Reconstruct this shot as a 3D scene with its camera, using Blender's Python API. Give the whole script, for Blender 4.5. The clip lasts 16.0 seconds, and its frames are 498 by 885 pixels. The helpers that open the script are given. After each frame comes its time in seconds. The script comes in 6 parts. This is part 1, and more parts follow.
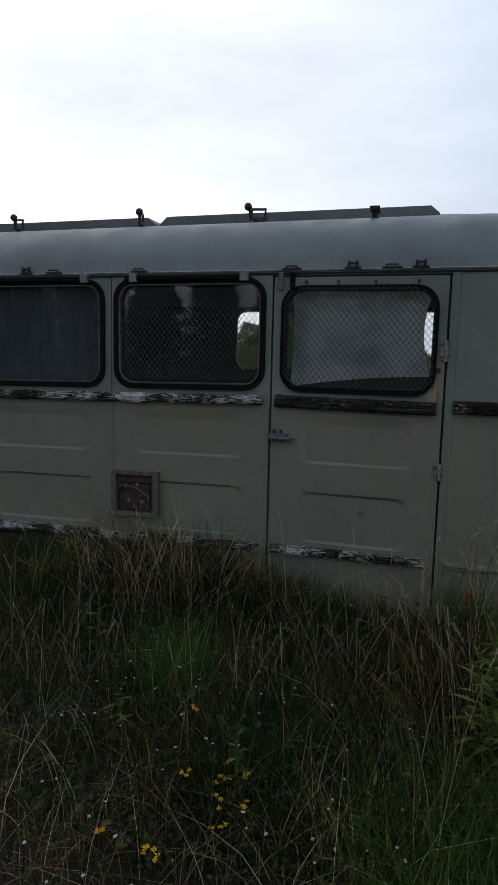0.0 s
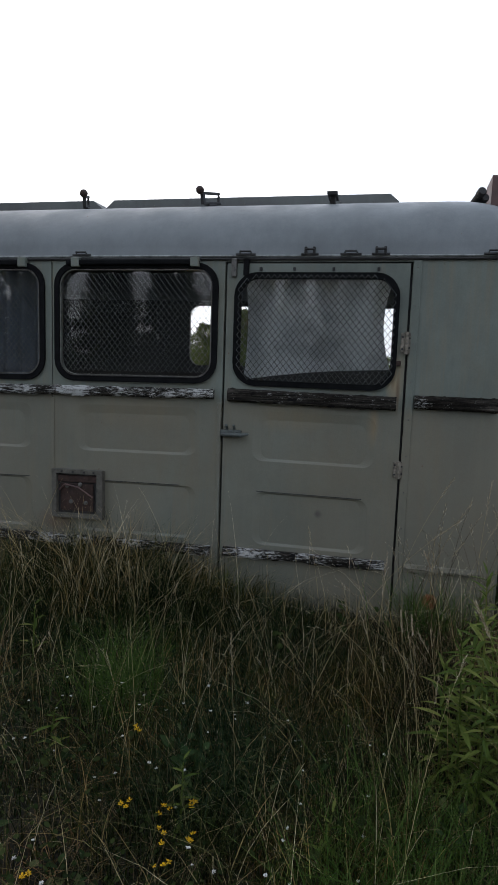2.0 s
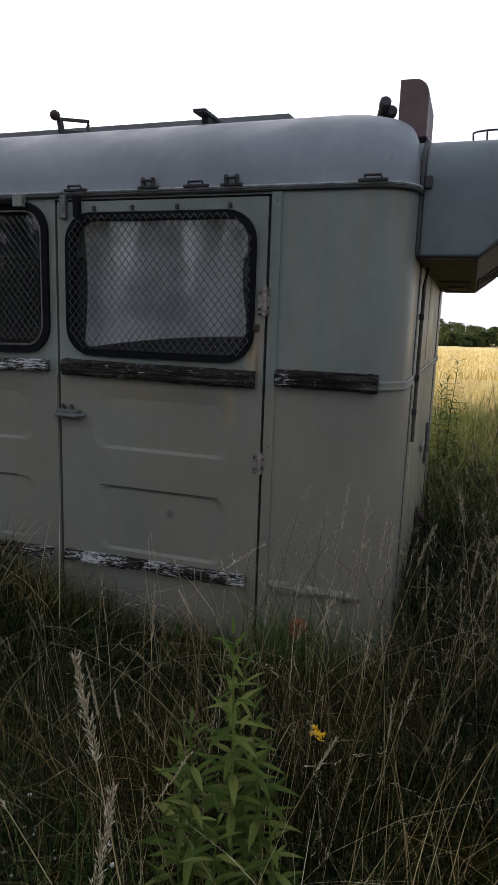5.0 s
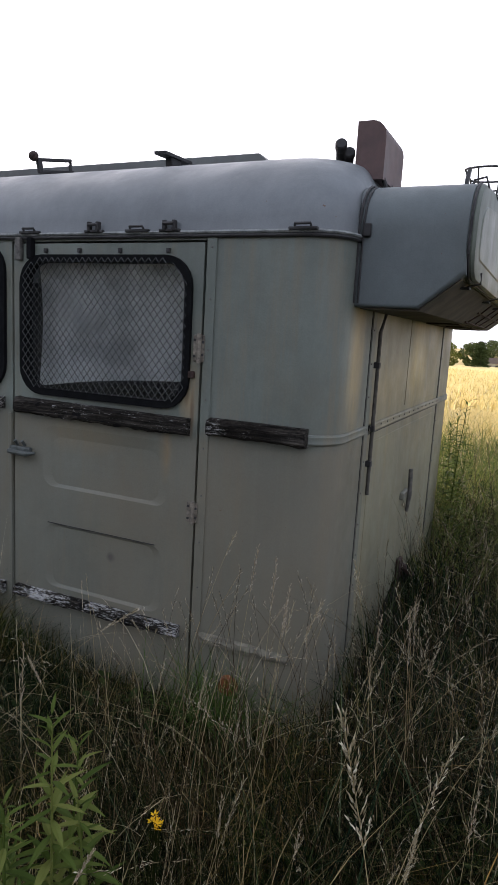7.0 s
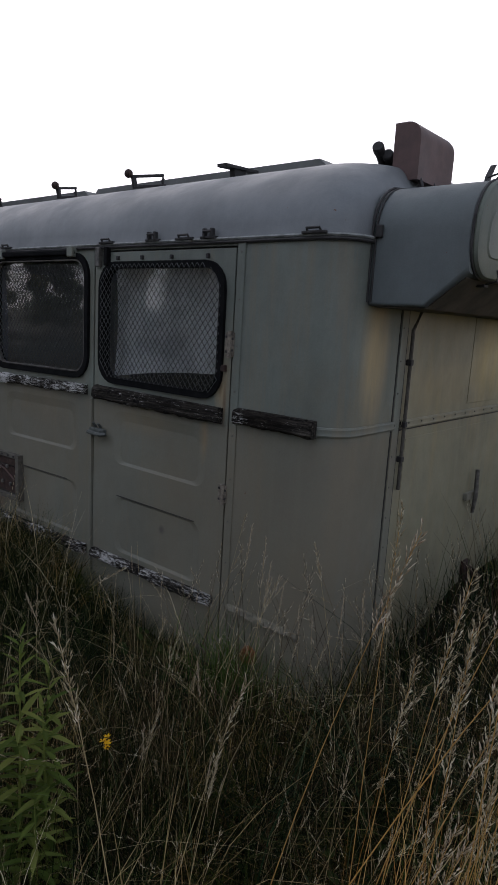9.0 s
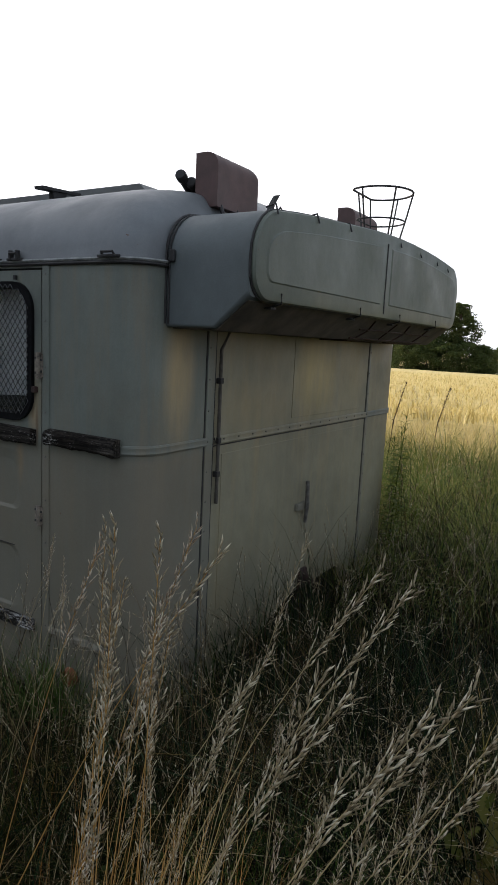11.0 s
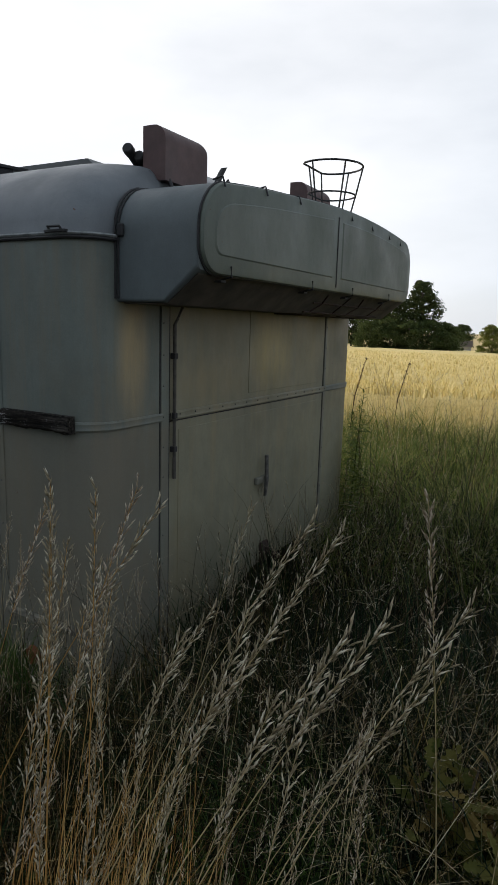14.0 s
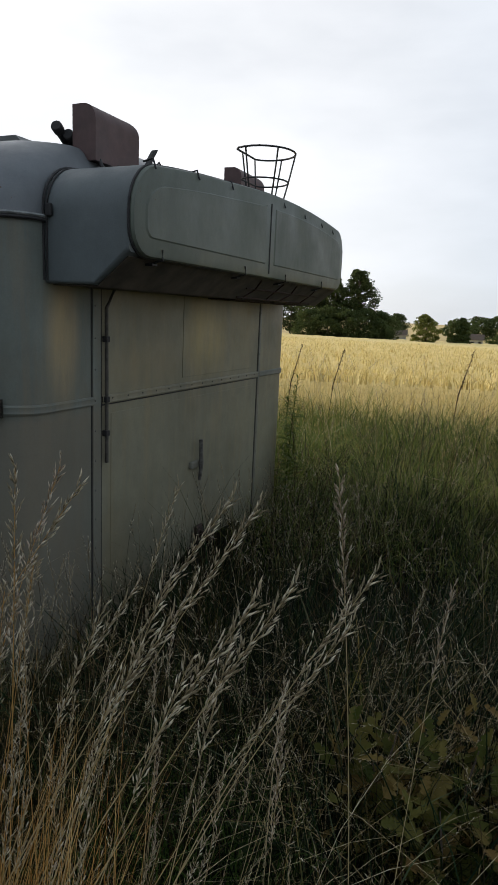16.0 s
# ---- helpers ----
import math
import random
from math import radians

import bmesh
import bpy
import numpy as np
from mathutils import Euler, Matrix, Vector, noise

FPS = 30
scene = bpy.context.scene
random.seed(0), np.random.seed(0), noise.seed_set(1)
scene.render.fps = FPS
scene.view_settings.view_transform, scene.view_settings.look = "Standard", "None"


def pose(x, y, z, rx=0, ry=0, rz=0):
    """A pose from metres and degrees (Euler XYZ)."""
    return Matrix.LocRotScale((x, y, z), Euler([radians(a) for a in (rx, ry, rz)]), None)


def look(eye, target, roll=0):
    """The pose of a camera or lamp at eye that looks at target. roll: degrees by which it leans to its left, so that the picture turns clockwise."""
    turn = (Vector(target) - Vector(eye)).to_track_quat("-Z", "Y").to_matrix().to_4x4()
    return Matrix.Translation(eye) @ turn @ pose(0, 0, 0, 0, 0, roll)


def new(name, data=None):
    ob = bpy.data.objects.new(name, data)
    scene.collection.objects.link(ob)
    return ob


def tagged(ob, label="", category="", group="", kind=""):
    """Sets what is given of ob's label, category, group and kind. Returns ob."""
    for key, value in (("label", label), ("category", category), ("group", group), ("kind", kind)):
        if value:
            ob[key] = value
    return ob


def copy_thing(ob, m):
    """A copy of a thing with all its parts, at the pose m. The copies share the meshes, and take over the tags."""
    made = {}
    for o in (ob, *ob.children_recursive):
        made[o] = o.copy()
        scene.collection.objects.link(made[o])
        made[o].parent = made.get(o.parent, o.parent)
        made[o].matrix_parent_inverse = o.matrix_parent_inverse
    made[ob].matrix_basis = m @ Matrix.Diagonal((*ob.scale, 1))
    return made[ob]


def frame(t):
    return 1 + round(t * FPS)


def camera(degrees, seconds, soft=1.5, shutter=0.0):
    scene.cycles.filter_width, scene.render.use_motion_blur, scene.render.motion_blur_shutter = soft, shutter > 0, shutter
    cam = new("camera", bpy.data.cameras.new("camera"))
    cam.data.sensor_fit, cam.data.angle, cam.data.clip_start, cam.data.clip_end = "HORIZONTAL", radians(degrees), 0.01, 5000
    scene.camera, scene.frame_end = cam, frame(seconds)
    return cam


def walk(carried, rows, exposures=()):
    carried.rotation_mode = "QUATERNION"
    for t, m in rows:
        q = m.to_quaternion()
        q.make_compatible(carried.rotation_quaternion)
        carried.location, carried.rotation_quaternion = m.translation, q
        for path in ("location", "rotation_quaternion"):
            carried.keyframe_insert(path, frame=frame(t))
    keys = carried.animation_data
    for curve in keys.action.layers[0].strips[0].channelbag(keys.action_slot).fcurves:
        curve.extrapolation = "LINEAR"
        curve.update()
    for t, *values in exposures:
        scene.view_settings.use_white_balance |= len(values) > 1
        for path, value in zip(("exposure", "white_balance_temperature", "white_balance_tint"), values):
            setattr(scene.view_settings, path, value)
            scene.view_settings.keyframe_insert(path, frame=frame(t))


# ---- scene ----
cam = camera(41.9, 16.0, soft=0.9)
PATH = [
    (0, (0.17, 0.173, 1.54), (-0.411, 2.068, 1.272), 1.3),
    (0.5, (0.224, 0.181, 1.523), (-0.373, 2.066, 1.222), 2.8),
    (1, (0.174, 0.223, 1.541), (-0.361, 2.117, 1.187), 4.0),
    (1.5, (0.143, 0.299, 1.493), (-0.326, 2.208, 1.127), 5.7),
    (2, (0.142, 0.35, 1.494), (-0.31, 2.281, 1.234), 1.9),
    (2.5, (0.3, 0.489, 1.516), (-0.391, 2.345, 1.241), 2.3),
    (3, (0.435, 0.624, 1.51), (-0.401, 2.413, 1.19), 0.8),
    (3.5, (0.514, 0.803, 1.486), (-0.262, 2.625, 1.211), 2.2),
    (4, (0.567, 0.97, 1.51), (-0.003, 2.842, 1.1), 4.4),
    (4.5, (0.625, 1.039, 1.506), (-0.06, 2.883, 1.142), 4.2),
    (5, (0.792, 1.126, 1.511), (0.175, 2.992, 1.143), 1.9),
    (5.2, (0.82, 1.131, 1.579), (0.222, 2.985, 1.128), 1.7),
    (7.3, (1.299, 1.431, 1.634), (0.36, 3.166, 1.305), 3.8),
    (7.5, (1.384, 1.459, 1.638), (0.274, 3.076, 1.248), 3.0),
    (8, (1.492, 1.456, 1.651), (0.295, 3.034, 1.368), 4.9),
    (8.2, (1.522, 1.432, 1.642), (0.274, 2.957, 1.296), 5.6),
    (10.3, (1.955, 1.649, 1.709), (0.698, 3.162, 1.349), 1.1),
    (10.5, (1.969, 1.654, 1.703), (0.728, 3.189, 1.385), 2.2),
    (11, (2.003, 1.659, 1.694), (0.953, 3.333, 1.388), 2.8),
    (11.5, (2.036, 1.661, 1.694), (1.052, 3.375, 1.389), 2.0),
    (12, (2.052, 1.684, 1.692), (1.106, 3.418, 1.378), 0.7),
    (12.5, (2.063, 1.679, 1.686), (1.117, 3.415, 1.382), 0.4),
    (13, (2.067, 1.673, 1.685), (1.115, 3.404, 1.374), 0.9),
    (13.5, (2.057, 1.716, 1.673), (1.151, 3.457, 1.292), 2.7),
    (14, (2.056, 1.655, 1.669), (1.098, 3.374, 1.312), 1.7),
    (14.5, (2.058, 1.651, 1.672), (1.057, 3.348, 1.326), 1.0),
    (15, (2.089, 1.648, 1.682), (1.193, 3.408, 1.368), -0.5),
    (15.5, (2.099, 1.647, 1.674), (1.31, 3.451, 1.321), 1.2),
    (16, (2.093, 1.64, 1.664), (1.305, 3.436, 1.274), 2.6),
]
walk(cam, [(t, look(eye, target, roll)) for t, eye, target, roll in PATH],
     [(0, -0.32, 6150, 10), (1, -0.28, 6150, 10), (1.5, 0.26, 6300, 11), (2, 0.3, 6350, 12), (2.5, 0.33, 6400, 16), (3, 0.36, 6400, 18), (3.5, 0.35, 6400, 18), (4, 0.58, 6400, 18), (4.5, 0.70, 6400, 19), (5, 0.22, 6400, 18),
      (7.5, 0.6, 6400, 19), (8.0, -0.16, 6400, 19), (10.5, 0.02, 6400, 15), (11.5, -0.22, 6350, 11), (12, -0.42, 6300, 10), (12.5, -0.4, 6300, 10), (16, -0.36, 6350, 10)])

# ---- light ----
CLOUD = 21.0
SUN_AZ, SUN_EL = radians(-82), radians(16)
world = bpy.data.worlds.new("sky")
scene.world = world
world.use_nodes = True
wn, wl = world.node_tree.nodes, world.node_tree.links
wn.clear()
sky = wn.new("ShaderNodeTexSky")
sky.sky_type, sky.sun_disc, sky.sun_elevation, sky.sun_rotation = "NISHITA", False, SUN_EL, SUN_AZ
wco = wn.new("ShaderNodeTexCoord")
wmap = wn.new("ShaderNodeMapping")
wmap.inputs["Scale"].default_value = (1.2, 1.2, 3.6)
wmap.inputs["Location"].default_value = (0.35, 0.1, 0.2)
wnoise = wn.new("ShaderNodeTexNoise")
wnoise.inputs["Scale"].default_value, wnoise.inputs["Detail"].default_value, wnoise.inputs["Roughness"].default_value = 1.5, 7, 0.5
wramp = wn.new("ShaderNodeValToRGB")
wramp.color_ramp.elements[0].position, wramp.color_ramp.elements[1].position = 0.25, 0.6
wramp.color_ramp.elements[0].color, wramp.color_ramp.elements[1].color = (0.66, 0.66, 0.66, 1), (1, 1, 1, 1)
# thin cloud, brighter towards the sun and thinner away from it
wdot = wn.new("ShaderNodeVectorMath")
wdot.operation = "DOT_PRODUCT"
wdot.inputs[1].default_value = (math.sin(radians(-55)), math.cos(radians(-55)), 0.15)
wglow = wn.new("ShaderNodeValToRGB")
wglow.color_ramp.interpolation = "EASE"
wglow.color_ramp.elements[0].position, wglow.color_ramp.elements[1].position = 0.66, 0.96
wglow.color_ramp.elements[0].color, wglow.color_ramp.elements[1].color = (0.348, 0.405, 0.476, 1), (0.66, 0.66, 0.665, 1)
wadd = wn.new("ShaderNodeMath")
wadd.operation, wadd.inputs[1].default_value = "MULTIPLY_ADD", 0.5
wadd.inputs[2].default_value = 0.5
wsep = wn.new("ShaderNodeSeparateXYZ")
whaze = wn.new("ShaderNodeValToRGB")
whaze.color_ramp.interpolation = "EASE"
whaze.color_ramp.elements[0].position, whaze.color_ramp.elements[1].position = 0.02, 0.34
whaze.color_ramp.elements[0].color, whaze.color_ramp.elements[1].color = (0.85, 0.85, 0.85, 1), (0, 0, 0, 1)
wlow = wn.new("ShaderNodeMixRGB")
wlow.blend_type, wlow.inputs[2].default_value = "LIGHTEN", (0.50, 0.505, 0.51, 1)
wscale = wn.new("ShaderNodeVectorMath")
wscale.operation = "SCALE"
wscale.inputs["Scale"].default_value = CLOUD
wmix = wn.new("ShaderNodeMixRGB")
wbg = wn.new("ShaderNodeBackground")
wbg.inputs["Strength"].default_value = 0.1
wout = wn.new("ShaderNodeOutputWorld")
wl.new(wco.outputs["Generated"], wmap.inputs[0]); wl.new(wmap.outputs[0], wnoise.inputs["Vector"])
wl.new(wco.outputs["Generated"], wdot.inputs[0]); wl.new(wdot.outputs["Value"], wadd.inputs[0])
wl.new(wadd.outputs[0], wglow.inputs[0]); wl.new(wco.outputs["Generated"], wsep.inputs[0]); wl.new(wsep.outputs[2], whaze.inputs[0]); wl.new(whaze.outputs[0], wlow.inputs[0])
wl.new(wglow.outputs[0], wlow.inputs[1]); wl.new(wlow.outputs[0], wscale.inputs[0])
wl.new(wnoise.outputs["Fac"], wramp.inputs[0]); wl.new(wramp.outputs[0], wmix.inputs[0])
wl.new(sky.outputs[0], wmix.inputs[1]); wl.new(wscale.outputs[0], wmix.inputs[2]); wl.new(wmix.outputs[0], wbg.inputs[0]); wl.new(wbg.outputs[0], wout.inputs[0])
sun = new("sun", bpy.data.lights.new("sun", "SUN"))
sun.data.energy, sun.data.angle, sun.data.color = 5.0, radians(0.6), (1.0, 0.87, 0.68)
TO_SUN = Vector((math.sin(SUN_AZ) * math.cos(SUN_EL), math.cos(SUN_AZ) * math.cos(SUN_EL), math.sin(SUN_EL)))
sun.matrix_basis = look(TO_SUN * 60, (0, 0, 0))

# ---- materials ----
def material(name):
    m = bpy.data.materials.new(name)
    m.use_nodes = True
    n = m.node_tree.nodes
    return m, n, m.node_tree.links, n["Principled BSDF"]


def noise_tex(n, l, co, scale, detail=4, rough=0.6, stretch=None):
    t = n.new("ShaderNodeTexNoise")
    t.inputs["Scale"].default_value, t.inputs["Detail"].default_value, t.inputs["Roughness"].default_value = scale, detail, rough
    if stretch:
        mp = n.new("ShaderNodeMapping")
        mp.inputs["Scale"].default_value = stretch
        l.new(co, mp.inputs[0])
        co = mp.outputs[0]
    l.new(co, t.inputs["Vector"])
    return t.outputs["Fac"]


def ramp(n, l, fac, stops):
    r = n.new("ShaderNodeValToRGB")
    e = r.color_ramp.elements
    while len(e) < len(stops):
        e.new(0.5)
    for el, (p, c) in zip(e, stops):
        el.position, el.color = p, (*c, 1) if len(c) == 3 else c
    l.new(fac, r.inputs[0])
    return r.outputs[0]


def mixc(n, l, fac, a, b, mode="MIX"):
    m = n.new("ShaderNodeMixRGB")
    m.blend_type = mode
    for i, v in enumerate((fac, a, b)):
        if isinstance(v, (int, float)):
            m.inputs[i].default_value = v
        elif isinstance(v, tuple):
            m.inputs[i].default_value = (*v, 1)
        else:
            l.new(v, m.inputs[i])
    return m.outputs[0]


def bump(n, l, b, height, strength, dist=0.01):
    bp = n.new("ShaderNodeBump")
    bp.inputs["Strength"].default_value, bp.inputs["Distance"].default_value = strength, dist
    l.new(height, bp.inputs["Height"])
    l.new(bp.outputs[0], b.inputs["Normal"])


G3 = lambda v: (v, v, v)


def paint(name, base, stain, stain_amount=0.5, rust=0.03, rough=0.5, low=None, blots=(), streaky=0.13):
    """Old brushed vehicle paint: blotches, vertical runs, specks of rust, fine relief."""
    m, n, l, b = material(name)
    co = n.new("ShaderNodeTexCoord").outputs["Object"]
    c = mixc(n, l, ramp(n, l, noise_tex(n, l, co, 1.7, 5), [(0.35, G3(0)), (0.68, G3(1))]), tuple(v * 0.80 for v in base), tuple(min(1, v * 1.15) for v in base))
    grime = ramp(n, l, noise_tex(n, l, co, 9, 7, 0.75, (1.6, 1.6, 0.7)), [(0.42, G3(0.74)), (0.6, G3(1.06))])
    c = mixc(n, l, 0.3, c, grime, "MULTIPLY")
    chips = ramp(n, l, noise_tex(n, l, co, 38, 5, 0.7), [(0.69, G3(0)), (0.715, G3(0.5))])
    c = mixc(n, l, chips, c, tuple(v * 0.45 for v in base))
    scuffs = ramp(n, l, noise_tex(n, l, co, 26, 6, 0.8, (1, 1, 0.25)), [(0.66, G3(0)), (0.72, G3(0.3))])
    c = mixc(n, l, scuffs, c, tuple(min(1, v * 1.55) for v in base))
    runs = ramp(n, l, noise_tex(n, l, co, 3.0, 5, 0.65, (5, 5, 0.35)), [(0.5, G3(0)), (0.72, G3(stain_amount))])
    c = mixc(n, l, runs, c, stain)
    streak = ramp(n, l, noise_tex(n, l, co, 4.5, 4, 0.55, (6, 6, 0.14)), [(0.52, G3(0)), (0.68, G3(streaky))])
    c = mixc(n, l, streak, c, tuple(min(1, v * 1.38) for v in base))
    blot = ramp(n, l, noise_tex(n, l, co, 2.3, 6, 0.7, (1, 1, 0.8)), [(0.5, G3(0)), (0.75, G3(stain_amount * 0.8))])
    c = mixc(n, l, blot, c, tuple(v * 0.8 for v in stain))
    if low:
        sep = n.new("ShaderNodeSeparateXYZ")
        l.new(co, sep.inputs[0])
        mr = n.new("ShaderNodeMapRange")
        mr.inputs[1].default_value, mr.inputs[2].default_value, mr.inputs[3].default_value, mr.inputs[4].default_value = 1.27, 1.31, 1.0, 0.0
        l.new(sep.outputs[2], mr.inputs[0])
        film = ramp(n, l, noise_tex(n, l, co, 1.6, 5, 0.6, (1, 1, 0.5)), [(0.25, G3(0.15)), (0.7, G3(0.85))])
        c = mixc(n, l, mixc(n, l, 1.0, film, mr.outputs[0], "MULTIPLY"), c, low)
    speck = ramp(n, l, noise_tex(n, l, co, 60, 3), [(0.70, G3(0)), (0.74, G3(1 if rust else 0))])
    patch = ramp(n, l, noise_tex(n, l, co, 2.6, 3), [(0.56, G3(0)), (0.66, G3(1))])
    c = mixc(n, l, mixc(n, l, 1.0, speck, patch, "MULTIPLY"), c, (0.10, 0.045, 0.02))
    for (cx, cy, cz), (sx, sy, sz), tint, amount in blots:
        vm = n.new("ShaderNodeVectorMath")
        vm.operation, vm.inputs[1].default_value = "SUBTRACT", (cx, cy, cz)
        l.new(co, vm.inputs[0])
        vs = n.new("ShaderNodeVectorMath")
        vs.operation, vs.inputs[1].default_value = "DIVIDE", (sx, sy, sz)
        l.new(vm.outputs[0], vs.inputs[0])
        vl = n.new("ShaderNodeVectorMath")
        vl.operation = "LENGTH"
        l.new(vs.outputs[0], vl.inputs[0])
        spot = ramp(n, l, vl.outputs["Value"], [(0.3, G3(amount)), (1.0, G3(0))])
        spot = mixc(n, l, 1.0, spot, ramp(n, l, noise_tex(n, l, co, 4, 5, 0.65, (3, 3, 0.5)), [(0.3, G3(0.35)), (0.6, G3(1))]), "MULTIPLY")
        c = mixc(n, l, spot, c, tint)
    fine = noise_tex(n, l, co, 180, 2)
    c = mixc(n, l, 0.08, c, ramp(n, l, fine, [(0.3, G3(0.25)), (0.7, G3(0.75))]), "OVERLAY")
    l.new(c, b.inputs["Base Color"])
    l.new(ramp(n, l, noise_tex(n, l, co, 5, 4), [(0.3, G3(rough - 0.1)), (0.7, G3(rough + 0.18))]), b.inputs["Roughness"])
    b.inputs["Specular IOR Level"].default_value = 0.4
    bump(n, l, b, mixc(n, l, 0.08, noise_tex(n, l, co, 5, 3), fine), 0.22, 0.02)
    return m


def plain(name, colour, rough=0.6, metal=0.0, var=0.25, scale=25, bumpy=0.15):
    m, n, l, b = material(name)
    co = n.new("ShaderNodeTexCoord").outputs["Object"]
    f = noise_tex(n, l, co, scale, 5, 0.65)
    l.new(ramp(n, l, f, [(0.3, tuple(v * (1 - var) for v in colour)), (0.7, tuple(min(1, v * (1 + var)) for v in colour))]), b.inputs["Base Color"])
    l.new(ramp(n, l, noise_tex(n, l, co, scale * 0.3, 3), [(0.3, G3(rough * 0.85)), (0.7, G3(min(1, rough * 1.15)))]), b.inputs["Roughness"])
    b.inputs["Metallic"].default_value = metal
    bump(n, l, b, f, bumpy, 0.004)
    return m


PAINT = paint("grey_green_paint", (0.143, 0.158, 0.134), (0.175, 0.147, 0.098), 0.7, low=(0.168, 0.143, 0.101),
              blots=(((0.105, 3.22, 1.44), (0.045, 0.3, 0.17), (0.30, 0.22, 0.12), 1.0), ((0.095, 3.22, 1.47), (0.014, 0.3, 0.10), (0.07, 0.03, 0.012), 1.0), ((0.118, 3.22, 1.36), (0.010, 0.3, 0.10), (0.09, 0.04, 0.015), 0.9),
                     ((0.02, 3.22, 1.22), (0.03, 0.3, 0.12), (0.24, 0.17, 0.09), 0.8), ((-0.2, 3.22, 0.80), (0.022, 0.3, 0.022), (0.05, 0.045, 0.04), 0.7),
                     ((0.585, 3.43, 1.55), (0.10, 0.10, 0.30), (0.36, 0.27, 0.14), 1.0), ((-0.35, 3.22, 1.24), (0.22, 0.3, 0.09), (0.22, 0.17, 0.10), 0.5),
                     ((-1.1, 3.22, 1.22), (0.35, 0.3, 0.12), (0.19, 0.155, 0.10), 0.6), ((-1.5, 3.22, 0.66), (0.12, 0.3, 0.08), (0.12, 0.06, 0.03), 0.6)))
PAINT_END = paint("grey_green_paint_stained", (0.20, 0.187, 0.128), (0.255, 0.20, 0.105), 0.55, streaky=0.07,
                  blots=(((0.6, 4.48, 1.55), (0.3, 0.26, 0.24), (0.36, 0.28, 0.12), 0.9), ((0.6, 3.50, 1.60), (0.3, 0.12, 0.28), (0.28, 0.21, 0.11), 0.7),
                         ((0.6, 3.95, 1.42), (0.3, 0.4, 0.13), (0.25, 0.20, 0.11), 0.6), ((0.6, 4.9, 1.6), (0.3, 0.18, 0.3), (0.25, 0.20, 0.10), 0.5)))
PAINT_ROOF = paint("roof_paint", (0.140, 0.149, 0.153), (0.17, 0.175, 0.172), 0.3, rust=0.01, rough=0.42, streaky=0.04)
PAINT_COWL = paint("cowl_paint", (0.118, 0.132, 0.104), (0.12, 0.124, 0.094), 0.2, rust=0.01, streaky=0.02)
PAINT_COWL_SIDE = paint("cowl_side_paint", (0.102, 0.117, 0.117), (0.09, 0.098, 0.09), 0.3, rust=0.01, streaky=0.04)
BOARD = paint("roof_board_paint", (0.115, 0.118, 0.112), (0.09, 0.085, 0.08), 0.6)
RUBBER = plain("black_rubber", (0.006, 0.006, 0.0065), 0.9, var=0.4)
RUBBER.node_tree.nodes["Principled BSDF"].inputs["Specular IOR Level"].default_value = 0.1
DARK = plain("dark_metal", (0.018, 0.016, 0.0155), 0.7, 0.0, 0.5, 40)
RUST = plain("rusty_metal", (0.036, 0.018, 0.013), 0.85, 0.1, 0.6, 60, 0.5)
VENT_RED = plain("red_brown_primer", (0.085, 0.045, 0.039), 0.6, 0.0, 0.3, 12, 0.2)
WIRE = plain("galvanised_wire", (0.085, 0.088, 0.088), 0.55, 0.3, 0.4, 50)
BRIGHT = plain("worn_frame_metal", (0.105, 0.098, 0.088), 0.6, 0.3, 0.6, 50)
# the unlit gloom inside the van is put into this near-black lining colour
INSIDE = plain("gloom_dark_lining", (0.018, 0.018, 0.02), 0.8, 0, 0.4, 6)
INSIDE_PALE = plain("weathered_render", (0.42, 0.41, 0.38), 0.9, 0, 0.2, 1.5)
DRIP = plain("worn_drip_rail", (0.17, 0.175, 0.168), 0.6, 0.0, 0.55, 30, 0.3)
HINGE = plain("rusty_pale_hinge", (0.17, 0.145, 0.115), 0.7, 0.2, 0.7, 45, 0.4)
UNDER = plain("under_frame", (0.02, 0.018, 0.016), 0.9, 0, 0.4, 20)
VENT_FRAME = plain("rust_stained_frame", (0.080, 0.072, 0.058), 0.75, 0.0, 0.5, 30, 0.3)
ROD = plain("grey_brown_rod", (0.065, 0.058, 0.048), 0.7, 0.2, 0.5, 40)
ORANGE = plain("orange_lens", (0.19, 0.058, 0.018), 0.45, 0, 0.25, 30)


